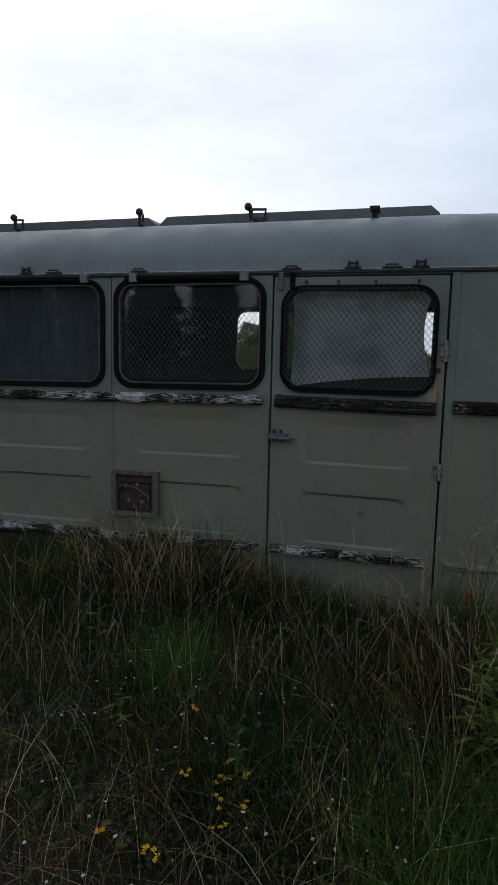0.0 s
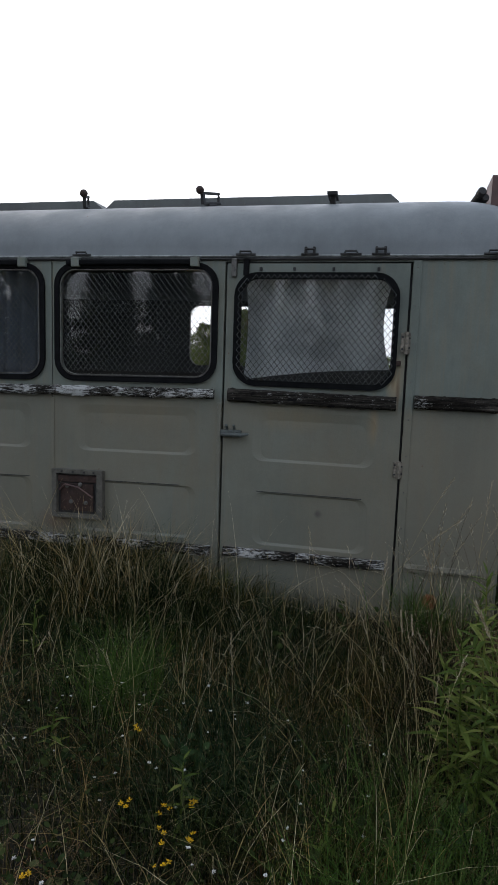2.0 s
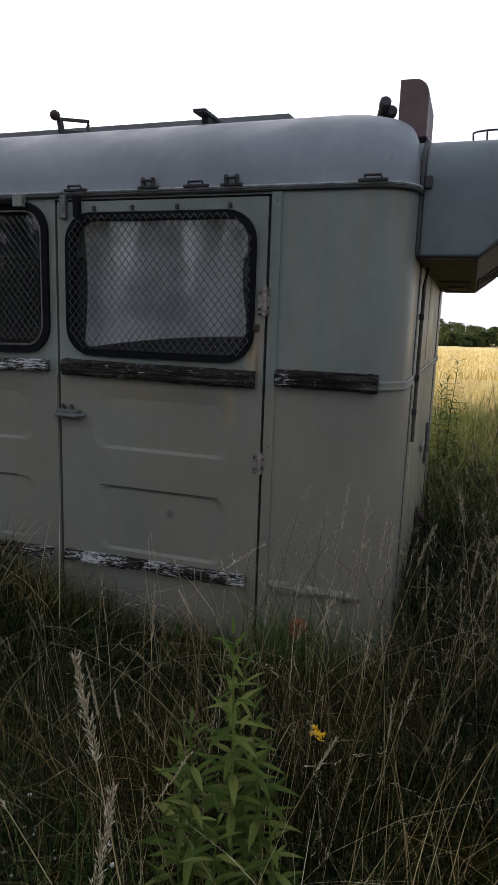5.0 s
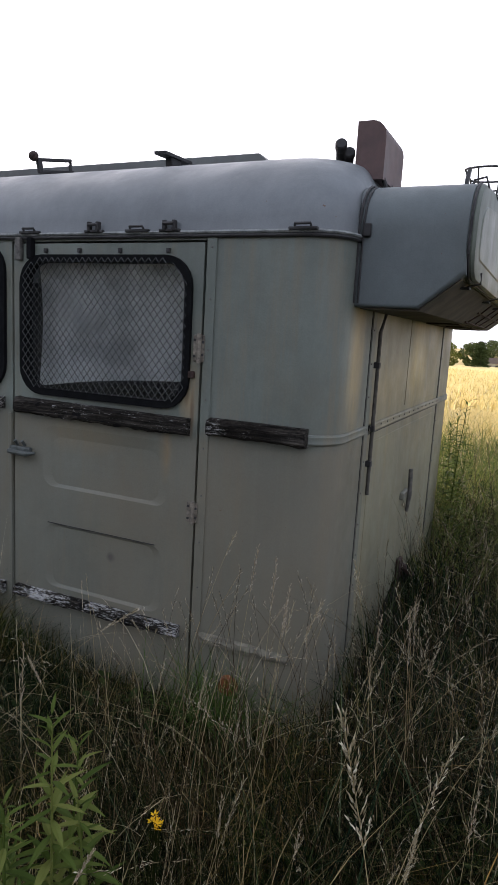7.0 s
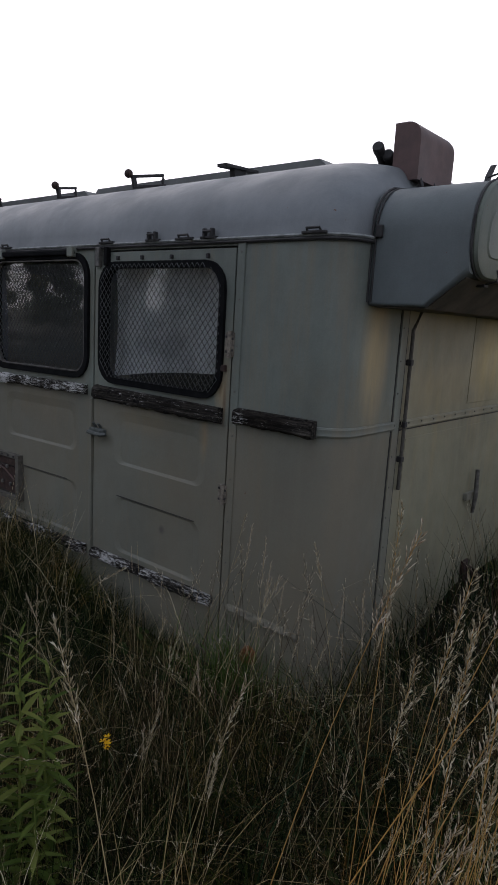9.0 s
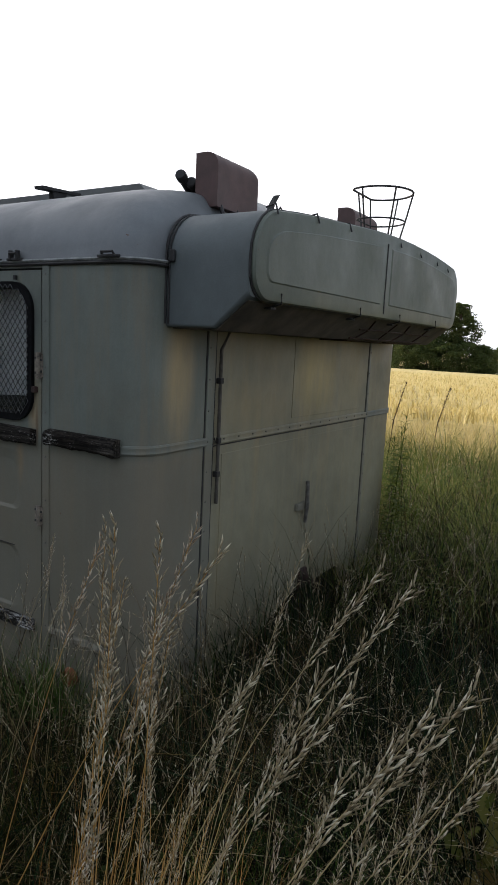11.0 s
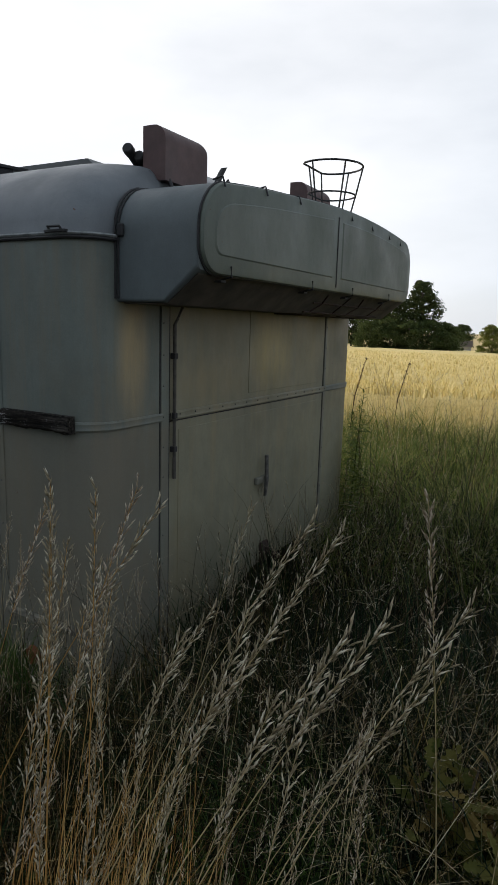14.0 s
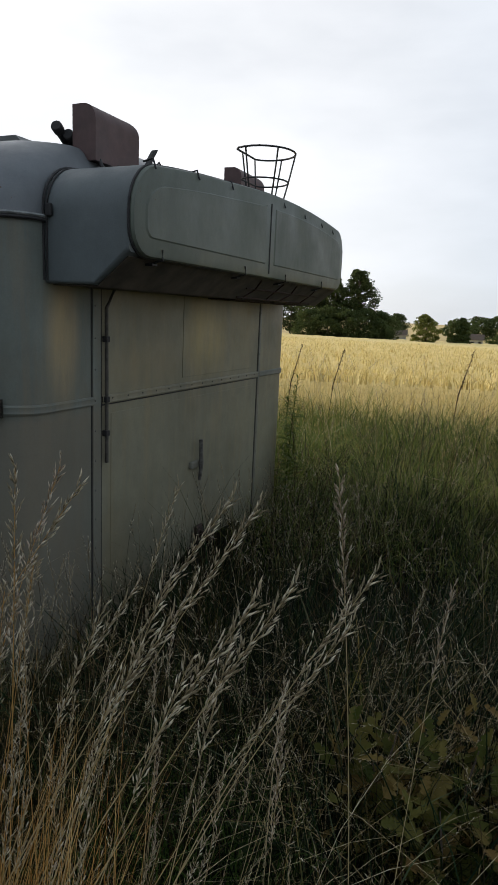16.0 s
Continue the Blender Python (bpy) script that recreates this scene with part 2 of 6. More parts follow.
def weathered_wood(name, flaky):
    """Grey weathered board; flaky: how much old white paint still clings to it."""
    m, n, l, b = material(name)
    co = n.new("ShaderNodeTexCoord").outputs["Object"]
    grain = noise_tex(n, l, co, 16, 7, 0.75, (0.35, 6, 8))
    c = ramp(n, l, grain, [(0.38, (0.005, 0.0047, 0.0043)), (0.50, (0.020, 0.0175, 0.015)), (0.62, (0.062, 0.056, 0.049)), (0.76, (0.20, 0.188, 0.17))])
    # bleached on its upper edge, flakes of old paint in patches
    tone = ramp(n, l, noise_tex(n, l, co, 2.2, 3), [(0.4, (0.55, 0.5, 0.46)), (0.62, (1.25, 1.22, 1.18))])
    c = mixc(n, l, 1.0, c, tone, "MULTIPLY")
    flakes = noise_tex(n, l, co, 55, 9, 0.85, (0.4, 2.0, 2.8))
    big = noise_tex(n, l, co, 5, 3)
    mask = ramp(n, l, mixc(n, l, 0.32, flakes, big), [(0.575 - 0.04 * flaky, G3(0)), (0.60 - 0.04 * flaky, G3(0.85))])
    c = mixc(n, l, mask, c, (0.46, 0.45, 0.43))
    pits = ramp(n, l, noise_tex(n, l, co, 30, 2, 0.5, (0.6, 1, 1)), [(0.66, G3(0)), (0.69, G3(1))])
    c = mixc(n, l, pits, c, (0.006, 0.005, 0.005))
    l.new(c, b.inputs["Base Color"])
    b.inputs["Roughness"].default_value = 0.9
    b.inputs["Specular IOR Level"].default_value = 0.12
    bump(n, l, b, mixc(n, l, 0.5, grain, flakes), 0.9, 0.006)
    return m


WOOD = weathered_wood("weathered_wood_white_flakes", 1.5)
WOOD_BARE = weathered_wood("weathered_bare_wood", 0.35)
UNDER_BROWN = plain("cowl_underside_brown", (0.062, 0.05, 0.037), 0.9, 0.0, 0.55, 9, 0.3)
LATCH = plain("worn_latch_metal", (0.062, 0.069, 0.064), 0.6, 0.0, 0.5, 50, 0.3)
WOOD_PALE = plain("pale_weathered_strip", (0.15, 0.135, 0.10), 0.85, 0.0, 0.5, 45, 0.5)


def glass():
    m, n, l, b = material("dusty_glass")
    co = n.new("ShaderNodeTexCoord").outputs["Object"]
    b.inputs["Base Color"].default_value = (0.95, 0.97, 0.97, 1)
    b.inputs["Transmission Weight"].default_value = 1.0
    b.inputs["IOR"].default_value = 1.5
    l.new(ramp(n, l, noise_tex(n, l, co, 8, 4), [(0.35, G3(0.0)), (0.8, G3(0.06))]), b.inputs["Roughness"])
    bump(n, l, b, noise_tex(n, l, co, 5, 2), 0.02, 0.02)
    dust = n.new("ShaderNodeBsdfDiffuse")
    dust.inputs[0].default_value = (0.3, 0.3, 0.28, 1)
    mx = n.new("ShaderNodeMixShader")
    l.new(ramp(n, l, noise_tex(n, l, co, 6, 6, 0.7), [(0.35, G3(0.004)), (0.75, G3(0.035))]), mx.inputs[0])
    l.new(b.outputs[0], mx.inputs[1]); l.new(dust.outputs[0], mx.inputs[2])
    l.new(mx.outputs[0], n["Material Output"].inputs[0])
    return m


GLASS = glass()


def leafy(name, stops, trans=0.35, rough=0.55, per="island", patchy=False):
    """Leaf or stem tissue: each piece of its own tone, some light passing through."""
    m, n, l, b = material(name)
    if per == "island":
        r = n.new("ShaderNodeNewGeometry").outputs["Random Per Island"]
    else:
        r = n.new("ShaderNodeObjectInfo").outputs["Random"]
    c = ramp(n, l, r, stops)
    co = n.new("ShaderNodeTexCoord").outputs["Object"]
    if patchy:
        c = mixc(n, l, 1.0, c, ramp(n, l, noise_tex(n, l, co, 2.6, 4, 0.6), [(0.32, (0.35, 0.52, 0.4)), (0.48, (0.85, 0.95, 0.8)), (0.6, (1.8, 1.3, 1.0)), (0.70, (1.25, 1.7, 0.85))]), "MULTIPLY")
    l.new(c, b.inputs["Base Color"])
    b.inputs["Roughness"].default_value = rough
    b.inputs["Specular IOR Level"].default_value = 0.06
    if trans:
        t = n.new("ShaderNodeBsdfTranslucent")
        l.new(c, t.inputs[0])
        mx = n.new("ShaderNodeMixShader")
        mx.inputs[0].default_value = trans
        l.new(b.outputs[0], mx.inputs[1]); l.new(t.outputs[0], mx.inputs[2])
        l.new(mx.outputs[0], n["Material Output"].inputs[0])
    return m


# the low stops are darkened to carry shade deep in the sward
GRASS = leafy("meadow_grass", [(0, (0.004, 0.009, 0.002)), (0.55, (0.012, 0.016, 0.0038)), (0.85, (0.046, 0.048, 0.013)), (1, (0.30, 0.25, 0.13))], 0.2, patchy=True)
# near-black copy of the grass: shade between dense blades is put into its colour
GRASS_SHADED = leafy("shaded_grass", [(0, (0.0015, 0.0035, 0.0008)), (0.6, (0.004, 0.0085, 0.0018)), (0.9, (0.023, 0.034, 0.007)), (1, (0.16, 0.14, 0.06))], 0.1, patchy=True)
TUFT = leafy("fresh_grass", [(0, (0.035, 0.07, 0.012)), (0.7, (0.07, 0.12, 0.025)), (1, (0.13, 0.17, 0.05))], 0.3)
WIDE = leafy("wider_meadow_grass", [(0, (0.018, 0.028, 0.007)), (0.6, (0.04, 0.052, 0.014)), (0.85, (0.085, 0.08, 0.028)), (1, (0.22, 0.17, 0.085))], 0.25, patchy=True)
LITTER = leafy("dead_litter", [(0, (0.016, 0.010, 0.006)), (0.6, (0.06, 0.038, 0.02)), (1, (0.22, 0.165, 0.10))], 0.0, 0.8, patchy=True)
MARGIN = leafy("margin_grass", [(0, (0.07, 0.11, 0.02)), (0.6, (0.15, 0.185, 0.038)), (1, (0.30, 0.27, 0.09))], 0.35)
GRASS_COOL = leafy("blue_green_grass", [(0, (0.007, 0.017, 0.007)), (0.7, (0.018, 0.036, 0.014)), (1, (0.10, 0.12, 0.06))], 0.25)
STRAW = leafy("dry_straw", [(0, (0.24, 0.17, 0.07)), (0.5, (0.42, 0.32, 0.16)), (1, (0.64, 0.55, 0.37))], 0.2)
STRAW_GOLD = leafy("golden_straw", [(0, (0.25, 0.115, 0.026)), (0.5, (0.46, 0.255, 0.075)), (1, (0.64, 0.44, 0.18))], 0.2)
STRAW_BROWN = leafy("brown_straw", [(0, (0.018, 0.011, 0.005)), (0.6, (0.05, 0.030, 0.013)), (0.9, (0.19, 0.135, 0.07)), (1, (0.36, 0.28, 0.16))], 0.15)
SEED = leafy("pale_seed_head", [(0, (0.24, 0.19, 0.11)), (0.6, (0.46, 0.38, 0.25)), (1, (0.78, 0.71, 0.56))], 0.25)
SEED_DULL = leafy("dull_seed_head", [(0, (0.12, 0.085, 0.048)), (0.6, (0.26, 0.20, 0.125)), (1, (0.52, 0.44, 0.31))], 0.3)
SEED_PINK = leafy("pinkish_seed_head", [(0, (0.26, 0.185, 0.115)), (0.5, (0.46, 0.36, 0.25)), (1, (0.76, 0.67, 0.54))], 0.25)
WEED = leafy("weed_leaf", [(0, (0.055, 0.085, 0.017)), (0.6, (0.105, 0.138, 0.03)), (1, (0.19, 0.205, 0.055))], 0.35, 0.45, "object")
CLOVER = leafy("clover_leaf", [(0, (0.012, 0.022, 0.006)), (1, (0.046, 0.062, 0.018))])
HERB_LEAF = leafy("herb_leaf", [(0, (0.02, 0.04, 0.014)), (0.7, (0.04, 0.065, 0.022)), (1, (0.10, 0.11, 0.045))], 0.3, 0.5, "object")
OAK = leafy("oak_leaf", [(0, (0.055, 0.07, 0.015)), (0.5, (0.13, 0.115, 0.03)), (1, (0.17, 0.105, 0.035))], 0.3, 0.5, "object")
WHEAT = leafy("ripe_wheat", [(0, (0.42, 0.31, 0.10)), (0.6, (0.72, 0.57, 0.23)), (1, (0.85, 0.72, 0.36))], 0.3)
PETAL_Y = leafy("yellow_petal", [(0, (0.65, 0.36, 0.01)), (1, (0.75, 0.45, 0.02))], 0.3)
PETAL_W = leafy("white_petal", [(0, (0.5, 0.48, 0.45)), (1, (0.7, 0.68, 0.66))], 0.3)
NEEDLE = leafy("pine_foliage", [(0, (0.035, 0.052, 0.018)), (0.7, (0.07, 0.09, 0.03)), (1, (0.13, 0.14, 0.05))], 0.4)
LEAF_DARK = leafy("bush_foliage", [(0, (0.045, 0.068, 0.022)), (1, (0.10, 0.12, 0.042))], 0.4)
LEAF_LIGHT = leafy("bright_bush_foliage", [(0, (0.10, 0.12, 0.025)), (1, (0.19, 0.20, 0.05))], 0.4)
BARK = plain("bark", (0.075, 0.055, 0.04), 0.9, 0, 0.4, 8, 0.6)


def curtain_cloth():
    m, n, l, b = material("pale_curtain")
    co = n.new("ShaderNodeTexCoord").outputs["Object"]
    c = ramp(n, l, noise_tex(n, l, co, 5, 4), [(0.38, (0.56, 0.57, 0.58)), (0.6, (0.95, 0.96, 0.97))])
    l.new(c, b.inputs["Base Color"])
    b.inputs["Roughness"].default_value = 0.7
    t = n.new("ShaderNodeBsdfTranslucent")
    l.new(c, t.inputs[0])
    mx = n.new("ShaderNodeMixShader")
    mx.inputs[0].default_value = 0.55
    l.new(b.outputs[0], mx.inputs[1]); l.new(t.outputs[0], mx.inputs[2])
    l.new(mx.outputs[0], n["Material Output"].inputs[0])
    return m


CURTAIN = curtain_cloth()
BLUE_CLOTH = plain("faded_blue_cloth", (0.075, 0.088, 0.115), 0.9, 0, 0.35, 9)


def soil():
    m, n, l, b = material("meadow_soil")
    co = n.new("ShaderNodeTexCoord").outputs["Object"]
    # near soil coloured almost black, standing in for shade in the grass gaps
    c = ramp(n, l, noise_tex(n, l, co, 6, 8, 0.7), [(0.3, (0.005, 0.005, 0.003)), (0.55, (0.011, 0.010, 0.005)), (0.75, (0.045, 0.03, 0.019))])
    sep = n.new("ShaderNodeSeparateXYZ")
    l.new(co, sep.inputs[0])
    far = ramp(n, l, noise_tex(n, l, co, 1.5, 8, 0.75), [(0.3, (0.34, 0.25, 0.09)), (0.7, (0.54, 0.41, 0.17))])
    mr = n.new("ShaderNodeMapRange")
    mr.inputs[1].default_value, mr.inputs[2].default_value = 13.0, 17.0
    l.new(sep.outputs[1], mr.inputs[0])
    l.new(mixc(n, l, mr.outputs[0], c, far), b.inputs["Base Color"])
    b.inputs["Roughness"].default_value = 0.95
    bump(n, l, b, noise_tex(n, l, co, 25, 6, 0.7), 0.8, 0.03)
    return m


SOIL = soil()


def canopy():
    m, n, l, b = material("ripe_field_canopy")
    co = n.new("ShaderNodeTexCoord").outputs["Object"]
    c = ramp(n, l, noise_tex(n, l, co, 3.0, 8, 0.8), [(0.3, (0.50, 0.37, 0.12)), (0.6, (0.78, 0.62, 0.26)), (0.8, (0.86, 0.73, 0.37))])
    l.new(c, b.inputs["Base Color"])
    b.inputs["Roughness"].default_value = 0.9
    bump(n, l, b, noise_tex(n, l, co, 14, 6, 0.8), 1.0, 0.08)
    return m


CANOPY = canopy()

# ---- mesh helpers ----
def part(name, bm, mat, parent=None, label="", smooth=False):
    """Links a bmesh as one mesh object, under a thing or a part if given."""
    me = bpy.data.meshes.new(name)
    bmesh.ops.recalc_face_normals(bm, faces=bm.faces[:])
    bm.to_mesh(me)
    bm.free()
    me.materials.append(mat)
    if smooth:
        me.polygons.foreach_set("use_smooth", [True] * len(me.polygons))
        me.set_sharp_from_angle(angle=radians(28))
    ob = new(name, me)
    if parent:
        ob.parent = parent
    if label:
        ob["label"] = label
    return ob


def box(bm, x0, x1, y0, y1, z0, z1, bev=0.0, seg=2):
    r = bmesh.ops.create_cube(bm, size=1, matrix=Matrix.Translation(((x0 + x1) / 2, (y0 + y1) / 2, (z0 + z1) / 2)) @ Matrix.Diagonal((x1 - x0, y1 - y0, z1 - z0, 1)))
    if bev:
        es = list({e for v in r["verts"] for e in v.link_edges})
        bmesh.ops.bevel(bm, geom=es, offset=bev, segments=seg, profile=0.5, affect="EDGES")
    return bm


def boxed(*a, **k):
    return box(bmesh.new(), *a, **k)


def tube(bm, pts, r, n=8, closed=False, cap=True):
    """A round bar along a line of points."""
    pts = [Vector(p) for p in pts]
    rings = []
    ref = Vector((0.03, 0.02, 1))
    for i, p in enumerate(pts):
        a = pts[i - 1] if (i or closed) else p
        b = pts[(i + 1) % len(pts)] if (i < len(pts) - 1 or closed) else p
        d = (b - a).normalized()
        u = d.cross(ref)
        if u.length < 0.1:
            u = d.cross(Vector((1, 0.02, 0.03)))
        u.normalize()
        w = d.cross(u)
        rr = r[i] if isinstance(r, (list, tuple)) else r
        rings.append([bm.verts.new(p + (u * math.cos(2 * math.pi * k / n) + w * math.sin(2 * math.pi * k / n)) * rr) for k in range(n)])
    m = len(rings)
    for i in range(m if closed else m - 1):
        a, b = rings[i], rings[(i + 1) % m]
        for k in range(n):
            bm.faces.new((a[k], a[(k + 1) % n], b[(k + 1) % n], b[k]))
    if cap and not closed:
        bm.faces.new(rings[0][::-1])
        bm.faces.new(rings[-1])
    return bm


def rr(x0, x1, z0, z1, r, n=6):
    """A rounded rectangle, anticlockwise from the lower right corner's start."""
    out = []
    for cx, cz, a0 in ((x1 - r, z0 + r, -90), (x1 - r, z1 - r, 0), (x0 + r, z1 - r, 90), (x0 + r, z0 + r, 180)):
        for k in range(n + 1):
            a = radians(a0 + 90 * k / n)
            out.append((cx + r * math.cos(a), cz + r * math.sin(a)))
    return out


def rect_like(x0, x1, z0, z1, n=6):
    """The points of a plain rectangle that answer those of rr()."""
    out = []
    for cx, cz, dx, dz in ((x1, z0, -1, 1), (x1, z1, -1, -1), (x0, z1, 1, -1), (x0, z0, 1, 1)):
        out += [(cx, cz)] * (n + 1)
    return out


def ring_faces(bm, A, B):
    n = len(A)
    for i in range(n):
        f = []
        for v in (A[i], A[(i + 1) % n], B[(i + 1) % n], B[i]):
            if v not in f:
                f.append(v)
        if len(f) > 2:
            try:
                bm.faces.new(f)
            except ValueError:
                pass


def verts_at(bm, pts, y):
    made, out = {}, []
    for x, z in pts:
        k = (round(x, 5), round(z, 5))
        if k not in made:
            made[k] = bm.verts.new((x, y, z))
        out.append(made[k])
    return out


def holed(bm, cell, hole, r, y0, y1, n=6):
    """A plate in the x-z plane with a rounded opening right through."""
    o0, o1 = verts_at(bm, rect_like(*cell, n), y0), verts_at(bm, rect_like(*cell, n), y1)
    h0, h1 = verts_at(bm, rr(*hole, r, n), y0), verts_at(bm, rr(*hole, r, n), y1)
    ring_faces(bm, o0, h0); ring_faces(bm, h0, h1); ring_faces(bm, h1, o1); ring_faces(bm, o1, o0)


def pressed(bm, cell, hole, r, y0, y1, depth=0.006, slope=(0.04, 0.012, 0.04), n=6):
    """A plate with a shallow pressed panel."""
    o0, o1 = verts_at(bm, rect_like(*cell, n), y0), verts_at(bm, rect_like(*cell, n), y1)
    h0 = verts_at(bm, rr(*hole, r, n), y0)
    i = (hole[0] + slope[0], hole[1] - slope[0], hole[2] + slope[1], hole[3] - slope[2])
    h1 = verts_at(bm, rr(*i, r * 0.8, n), y0 + depth)
    ring_faces(bm, o0, h0); ring_faces(bm, h0, h1); ring_faces(bm, o1, o0)
    bm.faces.new(h1)
    bm.faces.new([o1[0], o1[n + 1], o1[2 * n + 2], o1[3 * n + 3]])


def framed(pts_out, pts_in, y0, y1):
    """A ring between two outlines in the x-z plane, y0 to y1."""
    bm = bmesh.new()
    a0, b0 = verts_at(bm, pts_out, y0), verts_at(bm, pts_in, y0)
    a1, b1 = verts_at(bm, pts_out, y1), verts_at(bm, pts_in, y1)
    ring_faces(bm, a0, b0); ring_faces(bm, b0, b1); ring_faces(bm, b1, a1); ring_faces(bm, a1, a0)
    return bm


def poly(bm, pts, axis, a, b):
    """A flat outline made thick: pts are the other two axes' values."""
    mk = (lambda u, v, w: (w, u, v)) if axis == "x" else (lambda u, v, w: (u, w, v))
    p0 = [bm.verts.new(mk(u, v, a)) for u, v in pts]
    p1 = [bm.verts.new(mk(u, v, b)) for u, v in pts]
    bm.faces.new(p0); bm.faces.new(p1[::-1])
    for i in range(len(pts)):
        j = (i + 1) % len(pts)
        bm.faces.new((p0[i], p0[j], p1[j], p1[i]))
    return bm


def fast_mesh(name, verts, quads, tris, mat):
    """One mesh object from arrays."""
    me = bpy.data.meshes.new(name)
    nq, nt = len(quads), len(tris)
    me.vertices.add(len(verts)); me.vertices.foreach_set("co", np.asarray(verts, np.float32).ravel())
    idx = np.concatenate([np.asarray(quads, np.int32).ravel(), np.asarray(tris, np.int32).ravel()])
    me.loops.add(len(idx)); me.loops.foreach_set("vertex_index", idx)
    me.polygons.add(nq + nt)
    starts = np.concatenate([np.arange(nq) * 4, nq * 4 + np.arange(nt) * 3])
    me.polygons.foreach_set("loop_start", starts.astype(np.int32))
    me.update(calc_edges=True)
    me.materials.append(mat)
    return new(name, me)

# ---- the van body ----
YS, YF, XE, XW, YC = 3.22, 5.58, 0.60, -3.40, 4.40   # side, far side, end, hidden end, middle
ZB, ZT, RC = 0.30, 1.94, 0.13                        # skirt, roof seam, corner radius
van = tagged(new("box_van_body"), "abandoned grey-green box van body with wire-meshed windows, sunk in grass", "van")

# side wall with pressed panels and two window openings
WIN = [(-2.37, -1.575, 1.385, 1.89), (-1.485, -0.71, 1.385, 1.89)]
def weld(bm):
    bmesh.ops.remove_doubles(bm, verts=bm.verts[:], dist=0.0004)
    return bm


for x0, x1, w in ((-2.395, -1.524, WIN[0]), (-1.518, -0.664, WIN[1])):
    bm = bmesh.new()
    holed(bm, (x0, x1, 1.29, ZT), w, 0.085, YS, YS + 0.035)
    pressed(bm, (x0, x1, 0.955, 1.29), (x0 + 0.125, x1 - 0.115, 1.03, 1.255), 0.05, YS, YS + 0.035)
    pressed(bm, (x0, x1, 0.60, 0.955), (x0 + 0.125, x1 - 0.115, 0.632, 0.884), 0.05, YS, YS + 0.035, slope=(0.035, 0.012, 0.008))
    part("side_panel", weld(bm), PAINT, van, "grey-green side panel with pressed fields and window opening")
bm = bmesh.new()
poly(bm, [(-1.518, 0.56), (-0.98, 0.56), (-0.73, 0.38), (-0.70, ZB), (-0.664, ZB), (-0.664, 0.60), (-1.518, 0.60)], "y", YS, YS + 0.035)
part("side_skirt", bm, PAINT, van)
bm = bmesh.new()
poly(bm, [(-2.395, 0.56), (-1.524, 0.56), (-1.524, 0.60), (-2.395, 0.60)], "y", YS, YS + 0.035)
part("side_skirt", bm, PAINT, van)
part("side_panel", boxed(XW + RC, -2.401, YS, YS + 0.035, 0.5, ZT), PAINT, van)

# wall behind the door's gaps
part("door_frame", framed(rect_like(-0.664, 0.150, ZB, ZT), rect_like(-0.625, 0.115, 0.36, 1.88), YS + 0.024, YS + 0.06), DARK, van)
part("door_lintel", boxed(-0.664, 0.150, YS, YS + 0.03, 1.912, ZT), PAINT, van)

RIVET = bpy.data.meshes.new("rivet")
bm = bmesh.new()
bmesh.ops.create_icosphere(bm, subdivisions=1, radius=0.004)
bm.to_mesh(RIVET); bm.free()
RIVET.materials.append(BRIGHT)


def rivet(x, y, z, parent):
    o = new("rivet", RIVET)
    o.parent, o.location = parent, (x, y, z)


# corner, end wall, far corner, far wall: one folded sheet
def corner(cx, cy, a0, a1, r, n=8):
    return [(cx + r * math.cos(radians(a0 + (a1 - a0) * k / n)), cy + r * math.sin(radians(a0 + (a1 - a0) * k / n))) for k in range(n + 1)]


def sheet(name, line, z0, z1, thick, mat, label=""):
    bm = bmesh.new()
    rows = []
    for i, (x, y) in enumerate(line):
        a, b = Vector(line[max(0, i - 1)]), Vector(line[min(len(line) - 1, i + 1)])
        t = (b - a).normalized()
        nx, ny = -t.y * thick, t.x * thick
        rows.append([bm.verts.new(p) for p in ((x, y, z0), (x, y, z1), (x + nx, y + ny, z1), (x + nx, y + ny, z0))])
    for a, b in zip(rows, rows[1:]):
        for k in range(4):
            bm.faces.new((a[k], b[k], b[(k + 1) % 4], a[(k + 1) % 4]))
    bm.faces.new(rows[0]); bm.faces.new(rows[-1][::-1])
    return part(name, bm, mat, van, label, smooth=True)


near = [(0.150, YS), (0.3, YS)] + corner(XE - RC, YS + RC, -90, 0, RC) + [(XE, 3.598)]
far = [(XE, 5.131)] + corner(XE - RC, YF - RC, 0, 90, RC) + [(0.2, YF)]
sheet("corner_panel", near, ZB - 0.02, ZT, 0.03, PAINT)
sheet("corner_panel", far, ZB - 0.02, ZT, 0.03, PAINT_END)
sheet("hidden_end_wall", [(XW + RC, YF)] + corner(XW + RC, YF - RC, 90, 180, RC) + corner(XW + RC, YS + RC, 180, 270, RC), 0.5, ZT, 0.03, PAINT)

# end door: upper and lower sheet, with a raised lower edge
bm = poly(bmesh.new(), [(3.604, ZB), (3.72, ZB), (3.80, 0.345), (4.06, 0.385), (4.16, 0.44), (4.36, 0.495), (4.90, 0.495), (5.0, ZB), (5.125, ZB), (5.125, 1.308), (3.604, 1.308)], "x", XE, XE - 0.03)
part("end_panel", bm, PAINT_END, van, "stained grey-green lower end panel")
bm = bmesh.new()
box(bm, XE - 0.03, XE, 3.604, 5.125, 1.308, ZT)
part("end_panel", bm, PAINT_END, van, "yellow-stained grey-green upper end panel")
part("pressed_panel", boxed(XE - 0.002, XE + 0.0025, 4.245, 5.03, 1.36, 1.90, 0.002), PAINT_END, van)
part("pressed_panel", boxed(XE - 0.002, XE + 0.002, 3.70, 5.045, 0.62, 1.262, 0.0015), PAINT_END, van)
